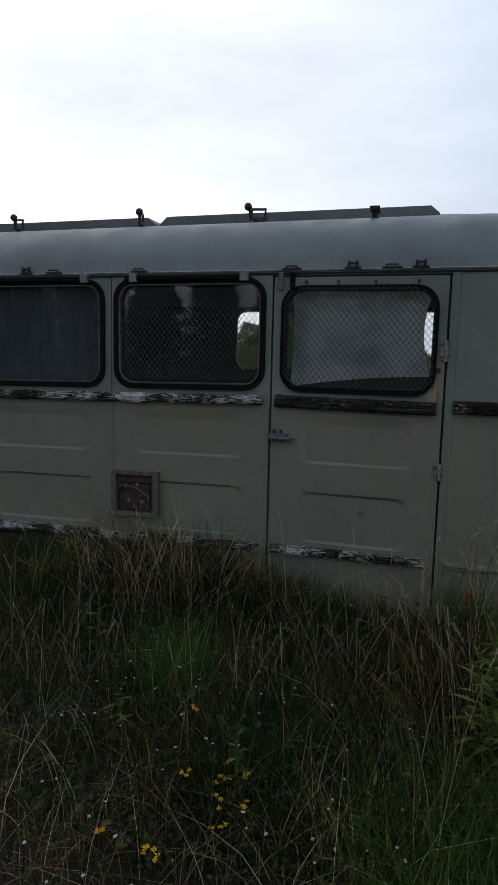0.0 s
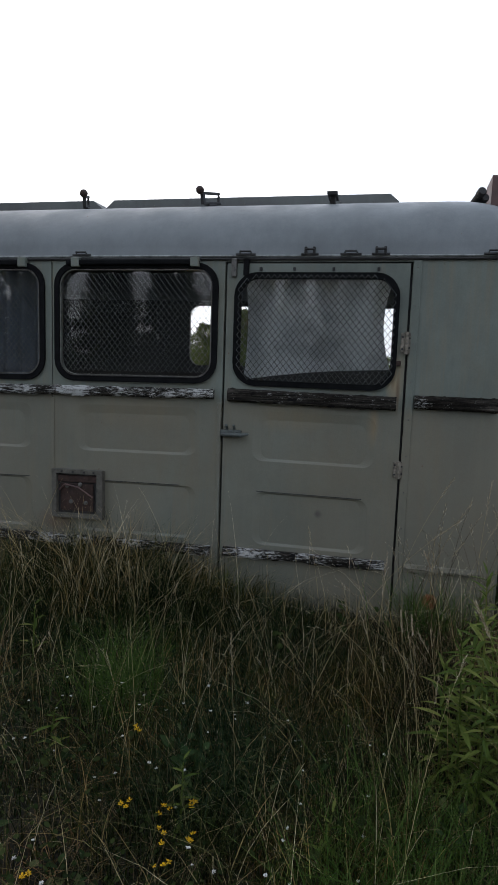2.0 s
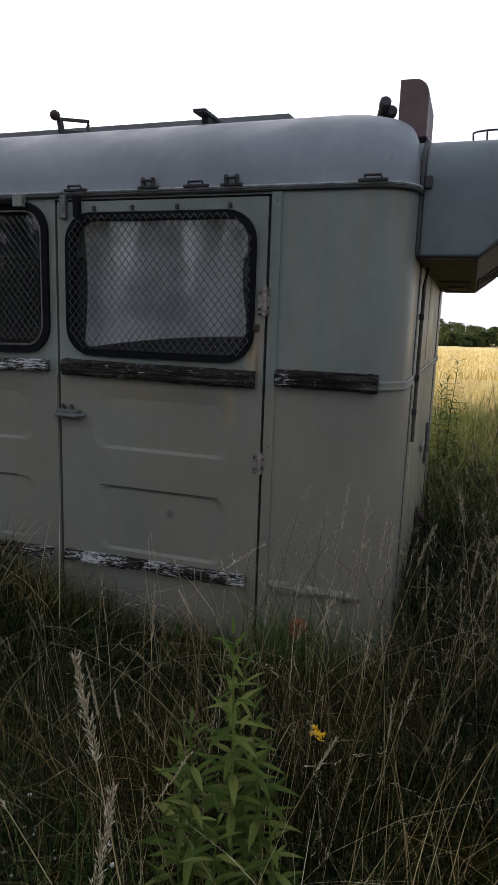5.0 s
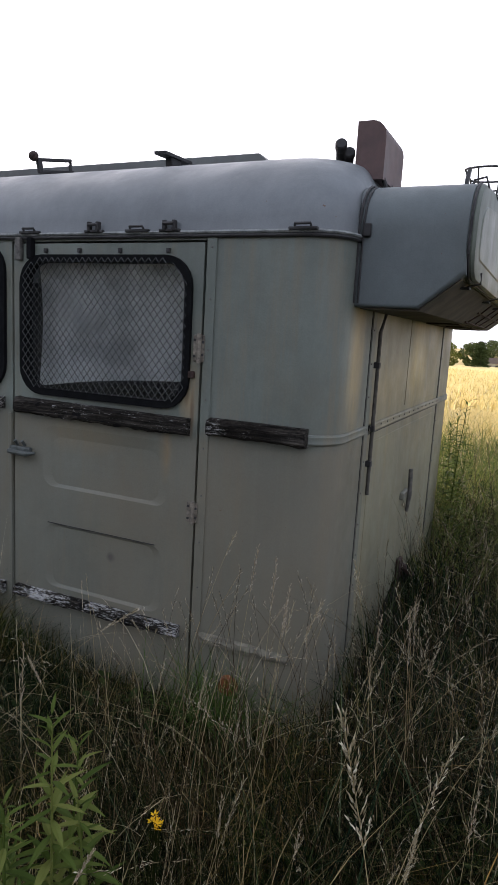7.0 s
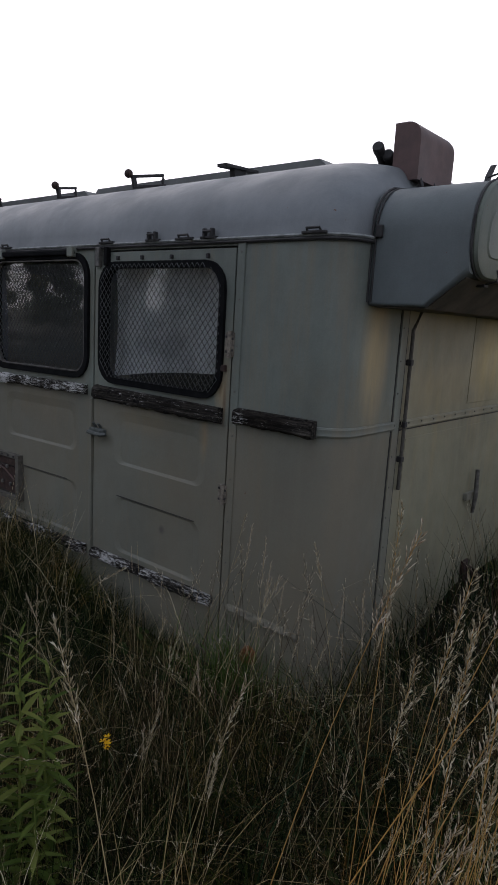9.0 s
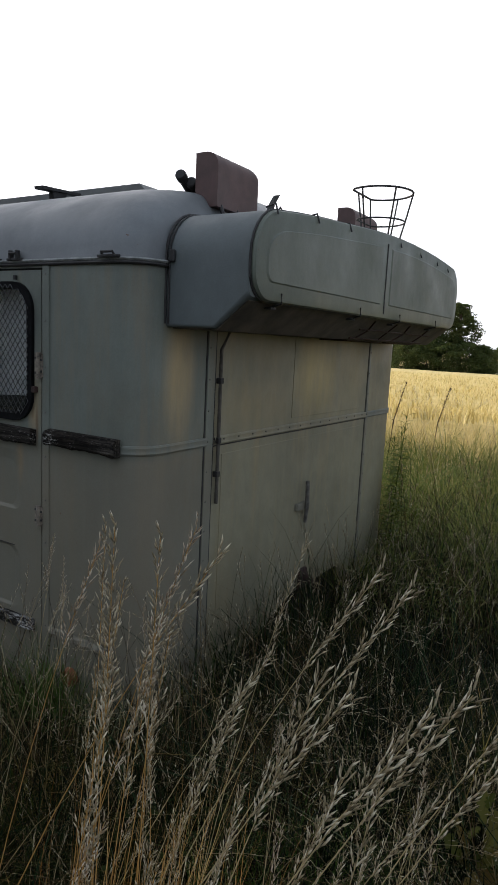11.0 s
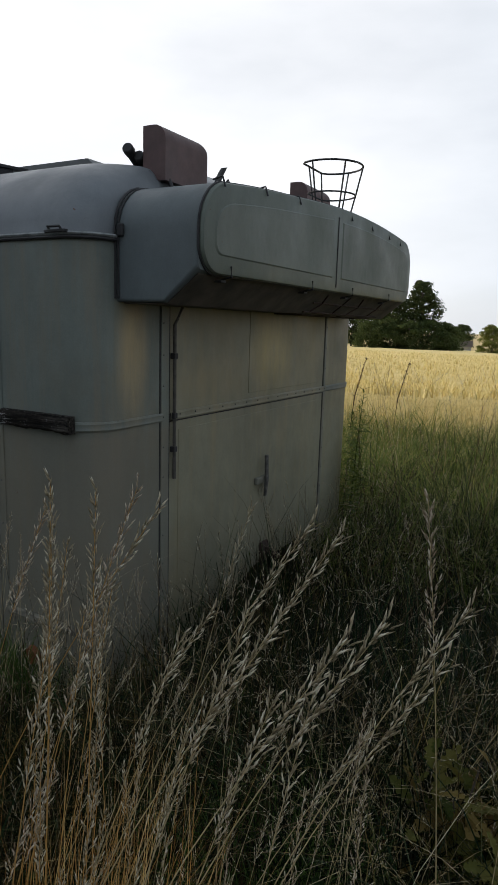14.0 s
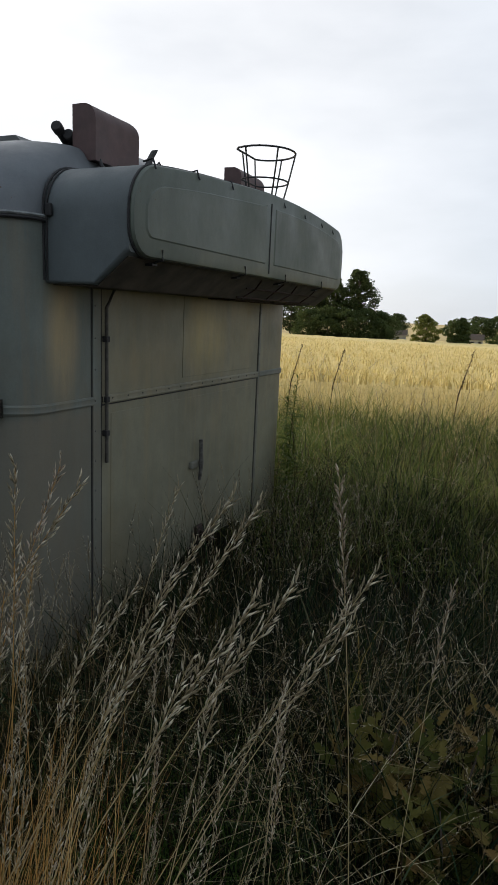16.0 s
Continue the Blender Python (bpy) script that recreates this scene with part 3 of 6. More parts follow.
# upright strips beside the end door, with rivets
for y0, y1 in ((3.585, 3.632), (5.116, 5.14)):
    s = part("cover_strip", boxed(XE - 0.004, XE + 0.005, y0, y1, ZB, 1.74, 0.002), PAINT, van)
    for k in range(12):
        rivet(XE + 0.005, y0 + 0.012, 0.4 + k * 0.115, s)
bm = tube(bmesh.new(), [(XE + 0.014, 3.656, 1.075), (XE + 0.014, 3.653, 1.66), (XE + 0.02, 3.70, 1.735)], 0.007)
rod = part("locking_rod", bm, ROD, van, "rusty vertical locking rod")
for z in (1.19, 1.32, 1.545):
    part("rod_guide", boxed(XE, XE + 0.022, 3.644, 3.666, z - 0.011, z + 0.011, 0.003), DARK, rod)
# belt moulding round corner and end
mould = [(0.528, YS + 0.004)] + corner(XE - RC, YS + RC, -70, 0, RC + 0.006) + [(XE + 0.006, 3.59)]
def moulding(name, line):
    bm = bmesh.new()
    rows = []
    for i, (x, y) in enumerate(line):
        a, b = Vector(line[max(0, i - 1)]), Vector(line[min(len(line) - 1, i + 1)])
        t = (b - a).normalized()
        o = Vector((t.y, -t.x))
        rows.append([bm.verts.new((x + o.x * d, y + o.y * d, 1.318 + dz)) for d, dz in ((-0.012, -0.016), (0, -0.016), (0.003, -0.010), (0.001, -0.003), (0.003, 0.010), (0, 0.016), (-0.012, 0.016))])
    for a, b in zip(rows, rows[1:]):
        for k in range(6):
            bm.faces.new((a[k], b[k], b[k + 1], a[k + 1]))
    return part(name, bm, PAINT, van, "", smooth=True)


moulding("belt_moulding", mould)
moulding("belt_moulding", [(XE + 0.006, 3.64), (XE + 0.006, 5.115)]).data.materials[0] = PAINT_END
moulding("belt_moulding", [(XE + 0.006, 5.141)] + corner(XE - RC, YF - RC, 0, 90, RC + 0.006))
for k in range(14):
    rivet(XE + 0.009, 3.70 + k * 0.104, 1.322, van)
for y0, y1 in ((3.578, 3.584), (3.633, 3.640), (5.108, 5.115)):
    part("door_seam", boxed(XE - 0.002, XE + 0.0022, y0, y1, ZB, 1.735), DARK, van)
part("door_seam", boxed(XE - 0.002, XE + 0.0024, 3.64, 5.108, 1.296, 1.3005), DARK, van)
# end handle: cross-shaped
h = part("end_handle", boxed(XE, XE + 0.022, 4.325, 4.45, 0.91, 0.945, 0.006), PAINT, van, "cross-shaped latch with upright handle")
part("handle_bar", tube(bmesh.new(), [(XE + 0.026, 4.397, 0.845), (XE + 0.034, 4.395, 0.93), (XE + 0.03, 4.393, 1.05)], [0.008, 0.011, 0.010]), BRIGHT, h)
bm = tube(bmesh.new(), [(XE + 0.005, 4.44, 0.57), (XE + 0.05, 4.45, 0.54), (XE + 0.06, 4.49, 0.51)], 0.018)
box(bm, XE, XE + 0.02, 4.40, 4.47, 0.50, 0.60, 0.006)
part("tow_bracket", bm, RUST, van, "rusty bracket at the lower edge")

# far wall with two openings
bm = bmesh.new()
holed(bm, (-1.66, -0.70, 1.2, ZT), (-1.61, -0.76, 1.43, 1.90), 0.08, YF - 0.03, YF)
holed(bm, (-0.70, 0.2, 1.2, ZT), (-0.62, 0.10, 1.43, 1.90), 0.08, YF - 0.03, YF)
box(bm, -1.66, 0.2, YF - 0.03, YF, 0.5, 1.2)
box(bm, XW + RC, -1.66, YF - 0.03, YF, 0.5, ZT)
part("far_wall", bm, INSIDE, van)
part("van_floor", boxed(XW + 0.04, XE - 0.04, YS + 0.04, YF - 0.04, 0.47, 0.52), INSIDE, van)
bm = bmesh.new()
for y in (3.75, 4.95):
    box(bm, XW + 0.1, XE - 0.1, y - 0.05, y + 0.05, 0.30, 0.47)
for x in (-3.1, -1.4, 0.2):
    box(bm, x - 0.06, x + 0.06, 3.5, 5.3, 0.36, 0.47)
    for y in (3.75, 4.95):
        box(bm, x - 0.11, x + 0.11, y - 0.11, y + 0.11, -0.03, 0.36)
part("underframe", bm, UNDER, van, "dark underframe on blocks")

# roof: dome that falls off to all sides
def plan_loop(d, z):
    r = max(0.04, RC + 0.25 * min(d, 0.45))
    dx = d * 0.33
    x0, x1, y0, y1 = XW + dx, XE - dx, YS + d, YF - d
    r = min(r, (y1 - y0) / 2 - 0.001)
    return [(x, y, z) for x, y in rr(x0, x1, y0, y1, r, 8)]


bm = bmesh.new()
A, B = 0.45, 0.297
loops = [plan_loop(-0.004, ZT - 0.01)]
for k in range(12):
    a = radians(90 * k / 11)
    loops.append(plan_loop(A * (1 - math.cos(a)), ZT + B * math.sin(a)))
for k in range(1, 6):
    d = A + k / 5 * 0.68
    loops.append(plan_loop(d, ZT + B + 0.115 * (1 - (1 - k / 5) ** 2)))
prev = None
for lp in loops:
    vs = [bm.verts.new(p) for p in lp]
    if prev:
        ring_faces(bm, prev, vs)
    prev = vs
bm.faces.new(prev)
roof = part("roof", bm, PAINT_ROOF, van, "domed grey roof sheet", smooth=True)
# drip seam under the roof
seam = [(x, y, ZT - 0.004) for x, y in rr(XW - 0.006, XE + 0.006, YS - 0.006, YF + 0.006, RC, 8)]
part("drip_rail", tube(bmesh.new(), seam, 0.0058, 6, closed=True), DRIP, van, "", smooth=True)
bm = tube(bmesh.new(), [(x, y, z - 0.012) for x, y, z in seam], 0.006, 6, closed=True)
part("seam_sealant", bm, DARK, van)
# raised boards on the roof
def roof_board(x0, x1):
    pts = [(x0, 2.26), (x1, 2.26), (x1, 2.30), (x1 - 0.045, 2.338), (x0 + 0.05, 2.338), (x0, 2.295)]
    b = part("roof_board", poly(bmesh.new(), pts, "y", 3.845, 4.9), BOARD, van, "long raised roof board with cut-off ends")
    for k in range(9):
        rivet(x0 + 0.12 + k * 0.17, 3.843, 2.302, b)


roof_board(-1.545, 0.062)
roof_board(-3.2, -1.575)
# stirrup brackets along the roof edge
def stirrup(x, y, z, turn):
    """Two flat bars one over the other, joined at both ends, on a short foot; a ball before them."""
    bm = boxed(-0.008, 0.008, 0.0, 0.17, 0.040, 0.053, 0.003)
    box(bm, -0.008, 0.008, 0.012, 0.175, -0.008, 0.006, 0.003)
    box(bm, -0.009, 0.009, -0.006, 0.016, -0.008, 0.053, 0.003)
    tube(bm, [(0, 0.163, 0.05), (0, 0.166, 0.028), (0, 0.16, 0.026), (0, 0.16, 0.004)], 0.0075, 6)
    box(bm, -0.014, 0.014, 0.045, 0.13, -0.055, -0.006, 0.004)
    o = part("roof_bracket", bm, DARK, van, "dark stirrup bracket with ball end")
    o.matrix_basis = pose(x, y, z + 0.003, 11, 0, turn)
    bb = bmesh.new()
    bmesh.ops.create_icosphere(bb, subdivisions=2, radius=0.021, matrix=Matrix.Translation((0, -0.018, 0.060)))
    part("ball_end", bb, RUST, o, "", smooth=True)


stirrup(-1.57, 3.64, 2.262, 20)
stirrup(-0.905, 3.62, 2.258, -14)
stirrup(-2.4, 3.64, 2.262, 20)
bm = poly(bmesh.new(), [(-0.07, 0.020), (0.15, 0.006), (0.15, 0.016), (-0.07, 0.032)], "x", -0.024, 0.024)
box(bm, -0.014, 0.014, -0.005, 0.075, -0.05, 0.019, 0.004)
o = part("roof_bracket", bm, DARK, van, "dark bracket with slanting plate")
o.matrix_basis = pose(-0.245, 3.60, 2.258, 8, 0, 4)
# small lifting loops and clamps along the seam
for x, big in ((-1.36, 0), (-0.57, 0), (-0.285, 1), (-0.11, 0), (0.015, 1), (0.47, 0), (-1.85, 0), (-2.02, 1)):
    w, hgt = (0.018, 0.022) if big else (0.025, 0.014)
    bm = tube(bmesh.new(), [(x - w, YS - 0.012, ZT + 0.005), (x - w, YS - 0.020, ZT + hgt), (x + w, YS - 0.020, ZT + hgt), (x + w, YS - 0.012, ZT + 0.005)], 0.0042 if not big else 0.006, 6)
    box(bm, x - w - 0.02, x + w + 0.02, YS - 0.018, YS - 0.002, ZT - 0.003, ZT + 0.006, 0.002)
    if big:
        for s in (-1, 1):
            box(bm, x + s * w - 0.006, x + s * w + 0.006, YS - 0.022, YS - 0.004, ZT, ZT + 0.033, 0.003)
    part("seam_clamp" if big else "lifting_loop", bm, DARK, van)

# ---- windows and door ----
def wire_mesh(x0, x1, z0, z1, r, y, mat, parent, pitch=0.027, tall=0.033):
    """Zigzag wires that hook into diamonds, cut to a rounded opening."""
    vs, qs = [], []
    cx, cz, hw, hh = (x0 + x1) / 2, (z0 + z1) / 2, (x1 - x0) / 2, (z1 - z0) / 2

    def inside(x, z):
        qx, qz = abs(x - cx) - (hw - r), abs(z - cz) - (hh - r)
        return math.hypot(max(qx, 0), max(qz, 0)) + min(max(qx, qz), 0) < r
    t = 0.0013
    step = pitch * 0.5
    cols = int((x1 - x0) / step) + 2
    rows = int((z1 - z0) / (tall * 0.5)) + 2
    for c in range(cols):
        bx = x0 + c * step
        for k in range(rows):
            s = 1 if (k + c) % 2 else -1
            a = (bx + s * step * 0.5, z0 + k * tall * 0.5)
            b = (bx - s * step * 0.5, z0 + (k + 1) * tall * 0.5)
            for (p, q) in ((a, b),):
                if inside(*p) and inside(*q):
                    d = Vector((q[0] - p[0], q[1] - p[1])).normalized()
                    ox, oz = -d.y * t, d.x * t
                    i = len(vs)
                    yy = y + (0.002 if s > 0 else 0)
                    vs += [(p[0] + ox, yy, p[1] + oz), (p[0] - ox, yy, p[1] - oz), (p[0], yy - 0.0022, p[1]),
                           (q[0] + ox, yy, q[1] + oz), (q[0] - ox, yy, q[1] - oz), (q[0], yy - 0.0022, q[1])]
                    qs += [(i, i + 3, i + 5, i + 2), (i + 2, i + 5, i + 4, i + 1), (i + 1, i + 4, i + 3, i)]
    o = fast_mesh("wire_mesh", vs, qs, np.zeros((0, 3), int), mat)
    o.parent = parent
    return o


def window(x0, x1, z0, z1, parent, hood):
    r = 0.085
    g = part("window_gasket", framed(rr(x0 - 0.018, x1 + 0.018, z0 - 0.018, z1 + 0.018, r + 0.016), rr(x0 + 0.007, x1 - 0.007, z0 + 0.007, z1 - 0.007, r - 0.006), YS - 0.014, YS + 0.03), RUBBER, parent, "black rubber window surround")
    if hood:
        part("inner_rim", framed(rr(x0 + 0.010, x1 - 0.010, z0 + 0.010, z1 - 0.010, r - 0.008), rr(x0 + 0.015, x1 - 0.015, z0 + 0.015, z1 - 0.015, r - 0.012), YS - 0.010, YS + 0.012), BRIGHT, g, "worn metal mesh rim")
    if hood:
        wire_mesh(x0 + 0.014, x1 - 0.014, z0 + 0.014, z1 - 0.014, r - 0.01, YS - 0.004, WIRE, g)
    else:
        wire_mesh(x0 - 0.008, x1 + 0.008, z0 - 0.008, z1 + 0.008, r + 0.008, YS - 0.017, WIRE, g)
    bm = poly(bmesh.new(), rr(x0 + 0.004, x1 - 0.004, z0 + 0.004, z1 - 0.004, r), "y", YS + 0.020, YS + 0.024)
    p = part("pane", bm, GLASS, g, "dusty dark window pane")
    p.visible_shadow = False
    if hood:
        part("blind_rail", boxed(x0 + 0.05, x1 - 0.07, YS - 0.030, YS - 0.012, z1 + 0.006, z1 + 0.030, 0.006), RUBBER, g, "black roller rail over the window")
        for x in (x0 + 0.10, x1 - 0.09):
            part("rail_clip", boxed(x - 0.02, x + 0.02, YS - 0.034, YS - 0.002, z1 - 0.002, z1 + 0.04, 0.003), PAINT, g)
    return g


def rail(x0, x1, z0, z1, name, parent, tilt=0.0, deep=0.032, mat=None):
    """A weathered wooden rubbing strip with a broken, uneven edge."""
    bm = bmesh.new()
    n = 110
    rows = []
    for i in range(n + 1):
        f = i / n
        x = x0 + (x1 - x0) * f
        j = lambda s, a: ((noise.noise(Vector((x * 9 + s, s * 3.1, z0))) + 0.7 * noise.noise(Vector((x * 47 + s, s * 1.7, z0)))) * a)
        dz = tilt * (f - 0.5)
        rows.append([bm.verts.new(p) for p in ((x, YS - 0.002, z0 + dz), (x, YS - deep * 0.8 + j(1, 0.004), z0 + dz + 0.002 + j(2, 0.007)), (x, YS - deep + j(3, 0.005), z0 + dz + 0.012),
                                                  (x, YS - deep + j(4, 0.006), z1 + dz - 0.014 + j(5, 0.007)), (x, YS - deep * 0.75 + j(6, 0.008), z1 + dz + j(7, 0.010)), (x, YS - 0.002, z1 + dz + 0.002))])
    for a, b in zip(rows, rows[1:]):
        for k in range(5):
            bm.faces.new((a[k], b[k], b[k + 1], a[k + 1]))
    bm.faces.new(rows[0]); bm.faces.new(rows[-1][::-1])
    return part(name, bm, mat or WOOD, parent, "weathered wooden rubbing strip with flaking white paint")


for w in WIN:
    window(*w, van, True)
rail(-1.52, -0.70, 1.298, 1.342, "rubbing_strip", van)
rail(-2.40, -1.525, 1.298, 1.342, "rubbing_strip", van)
rail(-1.52, -0.70, 0.560, 0.604, "rubbing_strip", van)
rail(-2.40, -1.525, 0.560, 0.604, "rubbing_strip", van)
rail(0.190, 0.528, 1.297, 1.354, "rubbing_strip", van, 0, 0.036, WOOD_BARE)
rail(0.190, 0.515, 0.580, 0.612, "rubbing_strip", van, 0, 0.016, WOOD_PALE)
for z0, z1 in ((0.60, 1.285),):
    part("seam_strip", boxed(-1.528, -1.512, YS - 0.005, YS + 0.004, z0, z1, 0.002), PAINT, van)
    part("seam_strip", boxed(-0.682, -0.666, YS - 0.006, YS + 0.004, 0.30, 1.285, 0.002), PAINT, van)
s = part("cover_strip", boxed(0.151, 0.186, YS - 0.006, YS + 0.004, ZB, 1.925, 0.003), PAINT, van)
for k in range(10):
    rivet(0.170, YS - 0.006, 0.45 + k * 0.16, s)

for x0, x1 in ((-1.24, -0.86), (-2.2, -1.65)):
    part("panel_crease", boxed(x0, x1, YS - 0.0015, YS + 0.002, 0.885, 0.8885), DARK, van)

# the door, shut
bm = bmesh.new()
D0, D1 = -0.654, 0.1405
holed(bm, (D0, D1, 1.29, 1.905), (-0.598, 0.087, 1.385, 1.848), 0.085, YS, YS + 0.03)
pressed(bm, (D0, D1, 0.955, 1.29), (-0.515, 0.035, 1.026, 1.255), 0.05, YS, YS + 0.03)
pressed(bm, (D0, D1, 0.60, 0.955), (-0.505, 0.02, 0.634, 0.882), 0.05, YS, YS + 0.03, slope=(0.035, 0.012, 0.008))
box(bm, D0, D1, YS, YS + 0.03, 0.33, 0.60)
door = part("door", weld(bm), PAINT, van, "closed grey-green side door with meshed window")
window(-0.598, 0.087, 1.385, 1.848, door, False)
rail(-0.632, 0.115, 1.288, 1.346, "rubbing_strip", door, -0.006, mat=WOOD_BARE)
rail(-0.636, 0.105, 0.570, 0.612, "rubbing_strip", door, 0.006)
part("panel_crease", boxed(-0.49, -0.01, YS - 0.0015, YS + 0.002, 0.883, 0.8865), DARK, door)
for z, s in ((1.575, 1.0), (1.03, 0.8)):
    bm = boxed(0.118, 0.158, YS - 0.012, YS - 0.002, z - 0.043 * s, z + 0.043 * s, 0.004)
    tube(bm, [(0.143, YS - 0.014, z - 0.047 * s), (0.143, YS - 0.014, z + 0.047 * s)], 0.009)
    hinge = part("hinge", bm, HINGE, door, "rust-streaked pale door hinge")
    for dx, dz in ((0.125, -0.026), (0.125, 0.026), (0.154, -0.02), (0.154, 0.02)):
        part("screw", boxed(dx - 0.004, dx + 0.004, YS - 0.015, YS - 0.011, z + dz * s - 0.004, z + dz * s + 0.004, 0.001), DARK, hinge)
    if s == 1.0:
        part("rust_bracket", boxed(0.104, 0.124, YS - 0.016, YS + 0.002, z - 0.098 * s, z - 0.075 * s, 0.004), RUST, door)
bm = boxed(-0.665, -0.565, YS - 0.02, YS - 0.001, 1.132, 1.162, 0.005)
tube(bm, [(-0.655, YS - 0.03, 1.142), (-0.56, YS - 0.042, 1.143), (-0.525, YS - 0.035, 1.150)], [0.010, 0.010, 0.005])
for x in (-0.635, -0.60):
    tube(bm, [(x, YS - 0.004, 1.165), (x, YS - 0.02, 1.185)], 0.006)
part("latch", bm, LATCH, door, "grey metal door latch")
for x in (-0.62, -0.565):
    part("door_stop", boxed(x - 0.012, x + 0.012, YS - 0.022, YS + 0.001, 1.845 if x < -0.6 else 1.85, 1.925, 0.004), BRIGHT if x < -0.6 else RUBBER, van)
for x in (-0.50, -0.35, -0.18, 0.01):
    part("mesh_stud", boxed(x - 0.006, x + 0.006, YS - 0.012, YS, 1.872, 1.888, 0.002), DARK, door)

# rusty flap on the side wall; a dark plate imitates the recess's shade
v = part("vent_frame", framed(rect_like(-1.515, -1.245, 0.695, 0.935), rect_like(-1.490, -1.275, 0.715, 0.915), YS - 0.026, YS + 0.012), VENT_FRAME, van, "rusty vent frame on the side wall, its recess drawn dark")
part("vent_box", poly(bmesh.new(), [(-1.492, 0.713), (-1.273, 0.713), (-1.273, 0.917), (-1.492, 0.917)], "y", YS - 0.003, YS - 0.001), DARK, v)
bm = boxed(-1.475, -1.30, YS - 0.012, YS - 0.003, 0.728, 0.865, 0.004)
box(bm, -1.488, -1.277, YS - 0.016, YS - 0.003, 0.872, 0.905, 0.003)
flap_plate = part("vent_flap", bm, RUST, v, "rusty dark red inner flap")
for x, z in ((-1.435, 0.852), (-1.365, 0.862), (-1.415, 0.775), (-1.335, 0.772)):
    bm = bmesh.new()
    bmesh.ops.create_uvsphere(bm, u_segments=10, v_segments=6, radius=0.011, matrix=Matrix.Translation((x, YS - 0.018, z)) @ Matrix.Diagonal((1, 0.7, 1, 1)))
    part("bolt", bm, BRIGHT, flap_plate, "pale worn bolt head", smooth=True)
part("strap", tube(bmesh.new(), [(-1.48, YS - 0.016, 0.83), (-1.44, YS - 0.03, 0.862), (-1.37, YS - 0.03, 0.85), (-1.30, YS - 0.016, 0.80)], 0.004, 6), VENT_RED, flap_plate)
for x in (-1.46, -1.40, -1.34, -1.29):
    part("vent_rivet", boxed(x - 0.005, x + 0.005, YS - 0.031, YS - 0.025, 0.92, 0.93, 0.002), DARK, v)

# orange reflector low on the skirt
bm = bmesh.new()
bmesh.ops.create_cone(bm, cap_ends=True, segments=20, radius1=0.036, radius2=0.030, depth=0.02, matrix=Matrix.Translation((0.308, YS - 0.016, 0.452)) @ Matrix.Rotation(radians(90), 4, "X"))
part("side_reflector", bm, ORANGE, van, "round faded orange side reflector")

# ---- the cowl over the end ----
CX, CY0, CY1 = 0.94, 3.345, 5.54
def cowl_line(inset, zb, rb):
    y0, y1 = CY0 + inset, CY1 - inset
    pts = []
    n = 6
    for k in range(n + 1):
        a = radians(180 + 90 * k / n)
        pts.append((y0 + rb + rb * math.cos(a), zb + rb + rb * math.sin(a)))
    for k in range(n + 1):
        a = radians(270 + 90 * k / n)
        pts.append((y1 - rb + rb * math.cos(a), zb + rb + rb * math.sin(a)))
    rt = 0.15
    for k in range(n + 1):
        a = radians(75 * k / n)
        pts.append((y1 - rt + rt * math.cos(a), 1.955 + (rt - inset) * math.sin(a)))
    top = 2.163 - inset
    ye, ze = pts[-1]
    m = 12
    for k in range(1, m):
        f = k / m
        y = ye + ((y0 + y1) - 2 * ye) * f
        pts.append((y, ze + (top - ze) * (1 - (2 * f - 1) ** 2)))
    for k in range(n, -1, -1):
        a = radians(75 * k / n)
        pts.append((y0 + rt - rt * math.cos(a), 1.955 + (rt - inset) * math.sin(a)))
    return [(y, z + (0.058 * max(0, (y - y0) / (y1 - y0) - 0.3) / 0.7 if z > 1.94 else 0)) for y, z in pts]


bm = bmesh.new()
sections = [(0.50, 0.0, 1.73, 0.012), (0.60, 0.0, 1.73, 0.012), (0.79, 0.0, 1.73, 0.012), (0.912, 0.0, 1.826, 0.02), (0.918, 0.004, 1.830, 0.02)]
prev = None
for x, i, zb, rb in sections:
    vs = [bm.verts.new((x, y, z)) for y, z in cowl_line(i, zb, rb)]
    if prev:
        ring_faces(bm, prev, vs)
    prev = vs
bm.faces.new(prev)
cowl = part("cowl", bm, PAINT_COWL_SIDE, van, "grey sheet-metal cowl overhanging the end wall", smooth=True)
bm = bmesh.new()
prev = None
for x, i, zb, rb in ((0.914, 0.002, 1.822, 0.09), (0.928, 0.0, 1.820, 0.09), (0.937, 0.004, 1.824, 0.088), (CX, 0.013, 1.833, 0.082)):
    vs = [bm.verts.new((x, y, z)) for y, z in cowl_line(i, zb, rb)]
    if prev:
        ring_faces(bm, prev, vs)
    else:
        bm.faces.new(vs[::-1])
    prev = vs
bm.faces.new(prev)
part("front_plate", bm, PAINT_COWL, cowl, "", smooth=True)
# trims: back flange, front rim
part("back_flange", tube(bmesh.new(), [(0.612, y + (0.004 if y > YC else -0.004), z) for y, z in cowl_line(0, 1.73, 0.015)][7:] + [(0.612, CY0 - 0.004, 1.74)], 0.0032, 6), DARK, cowl, "", smooth=True)
part("flange_seal", tube(bmesh.new(), [(0.600, y + (0.006 if y > YC else -0.006), z + 0.003) for y, z in cowl_line(0, 1.73, 0.015)][7:] + [(0.600, CY0 - 0.006, 1.74)], 0.0042, 6), DARK, cowl)
part("front_rim", tube(bmesh.new(), [(0.920, y + (0.002 if y > YC else -0.002), z) for y, z in cowl_line(0, 1.820, 0.09)], 0.0042, 6, closed=True), DARK, cowl, "", smooth=True)
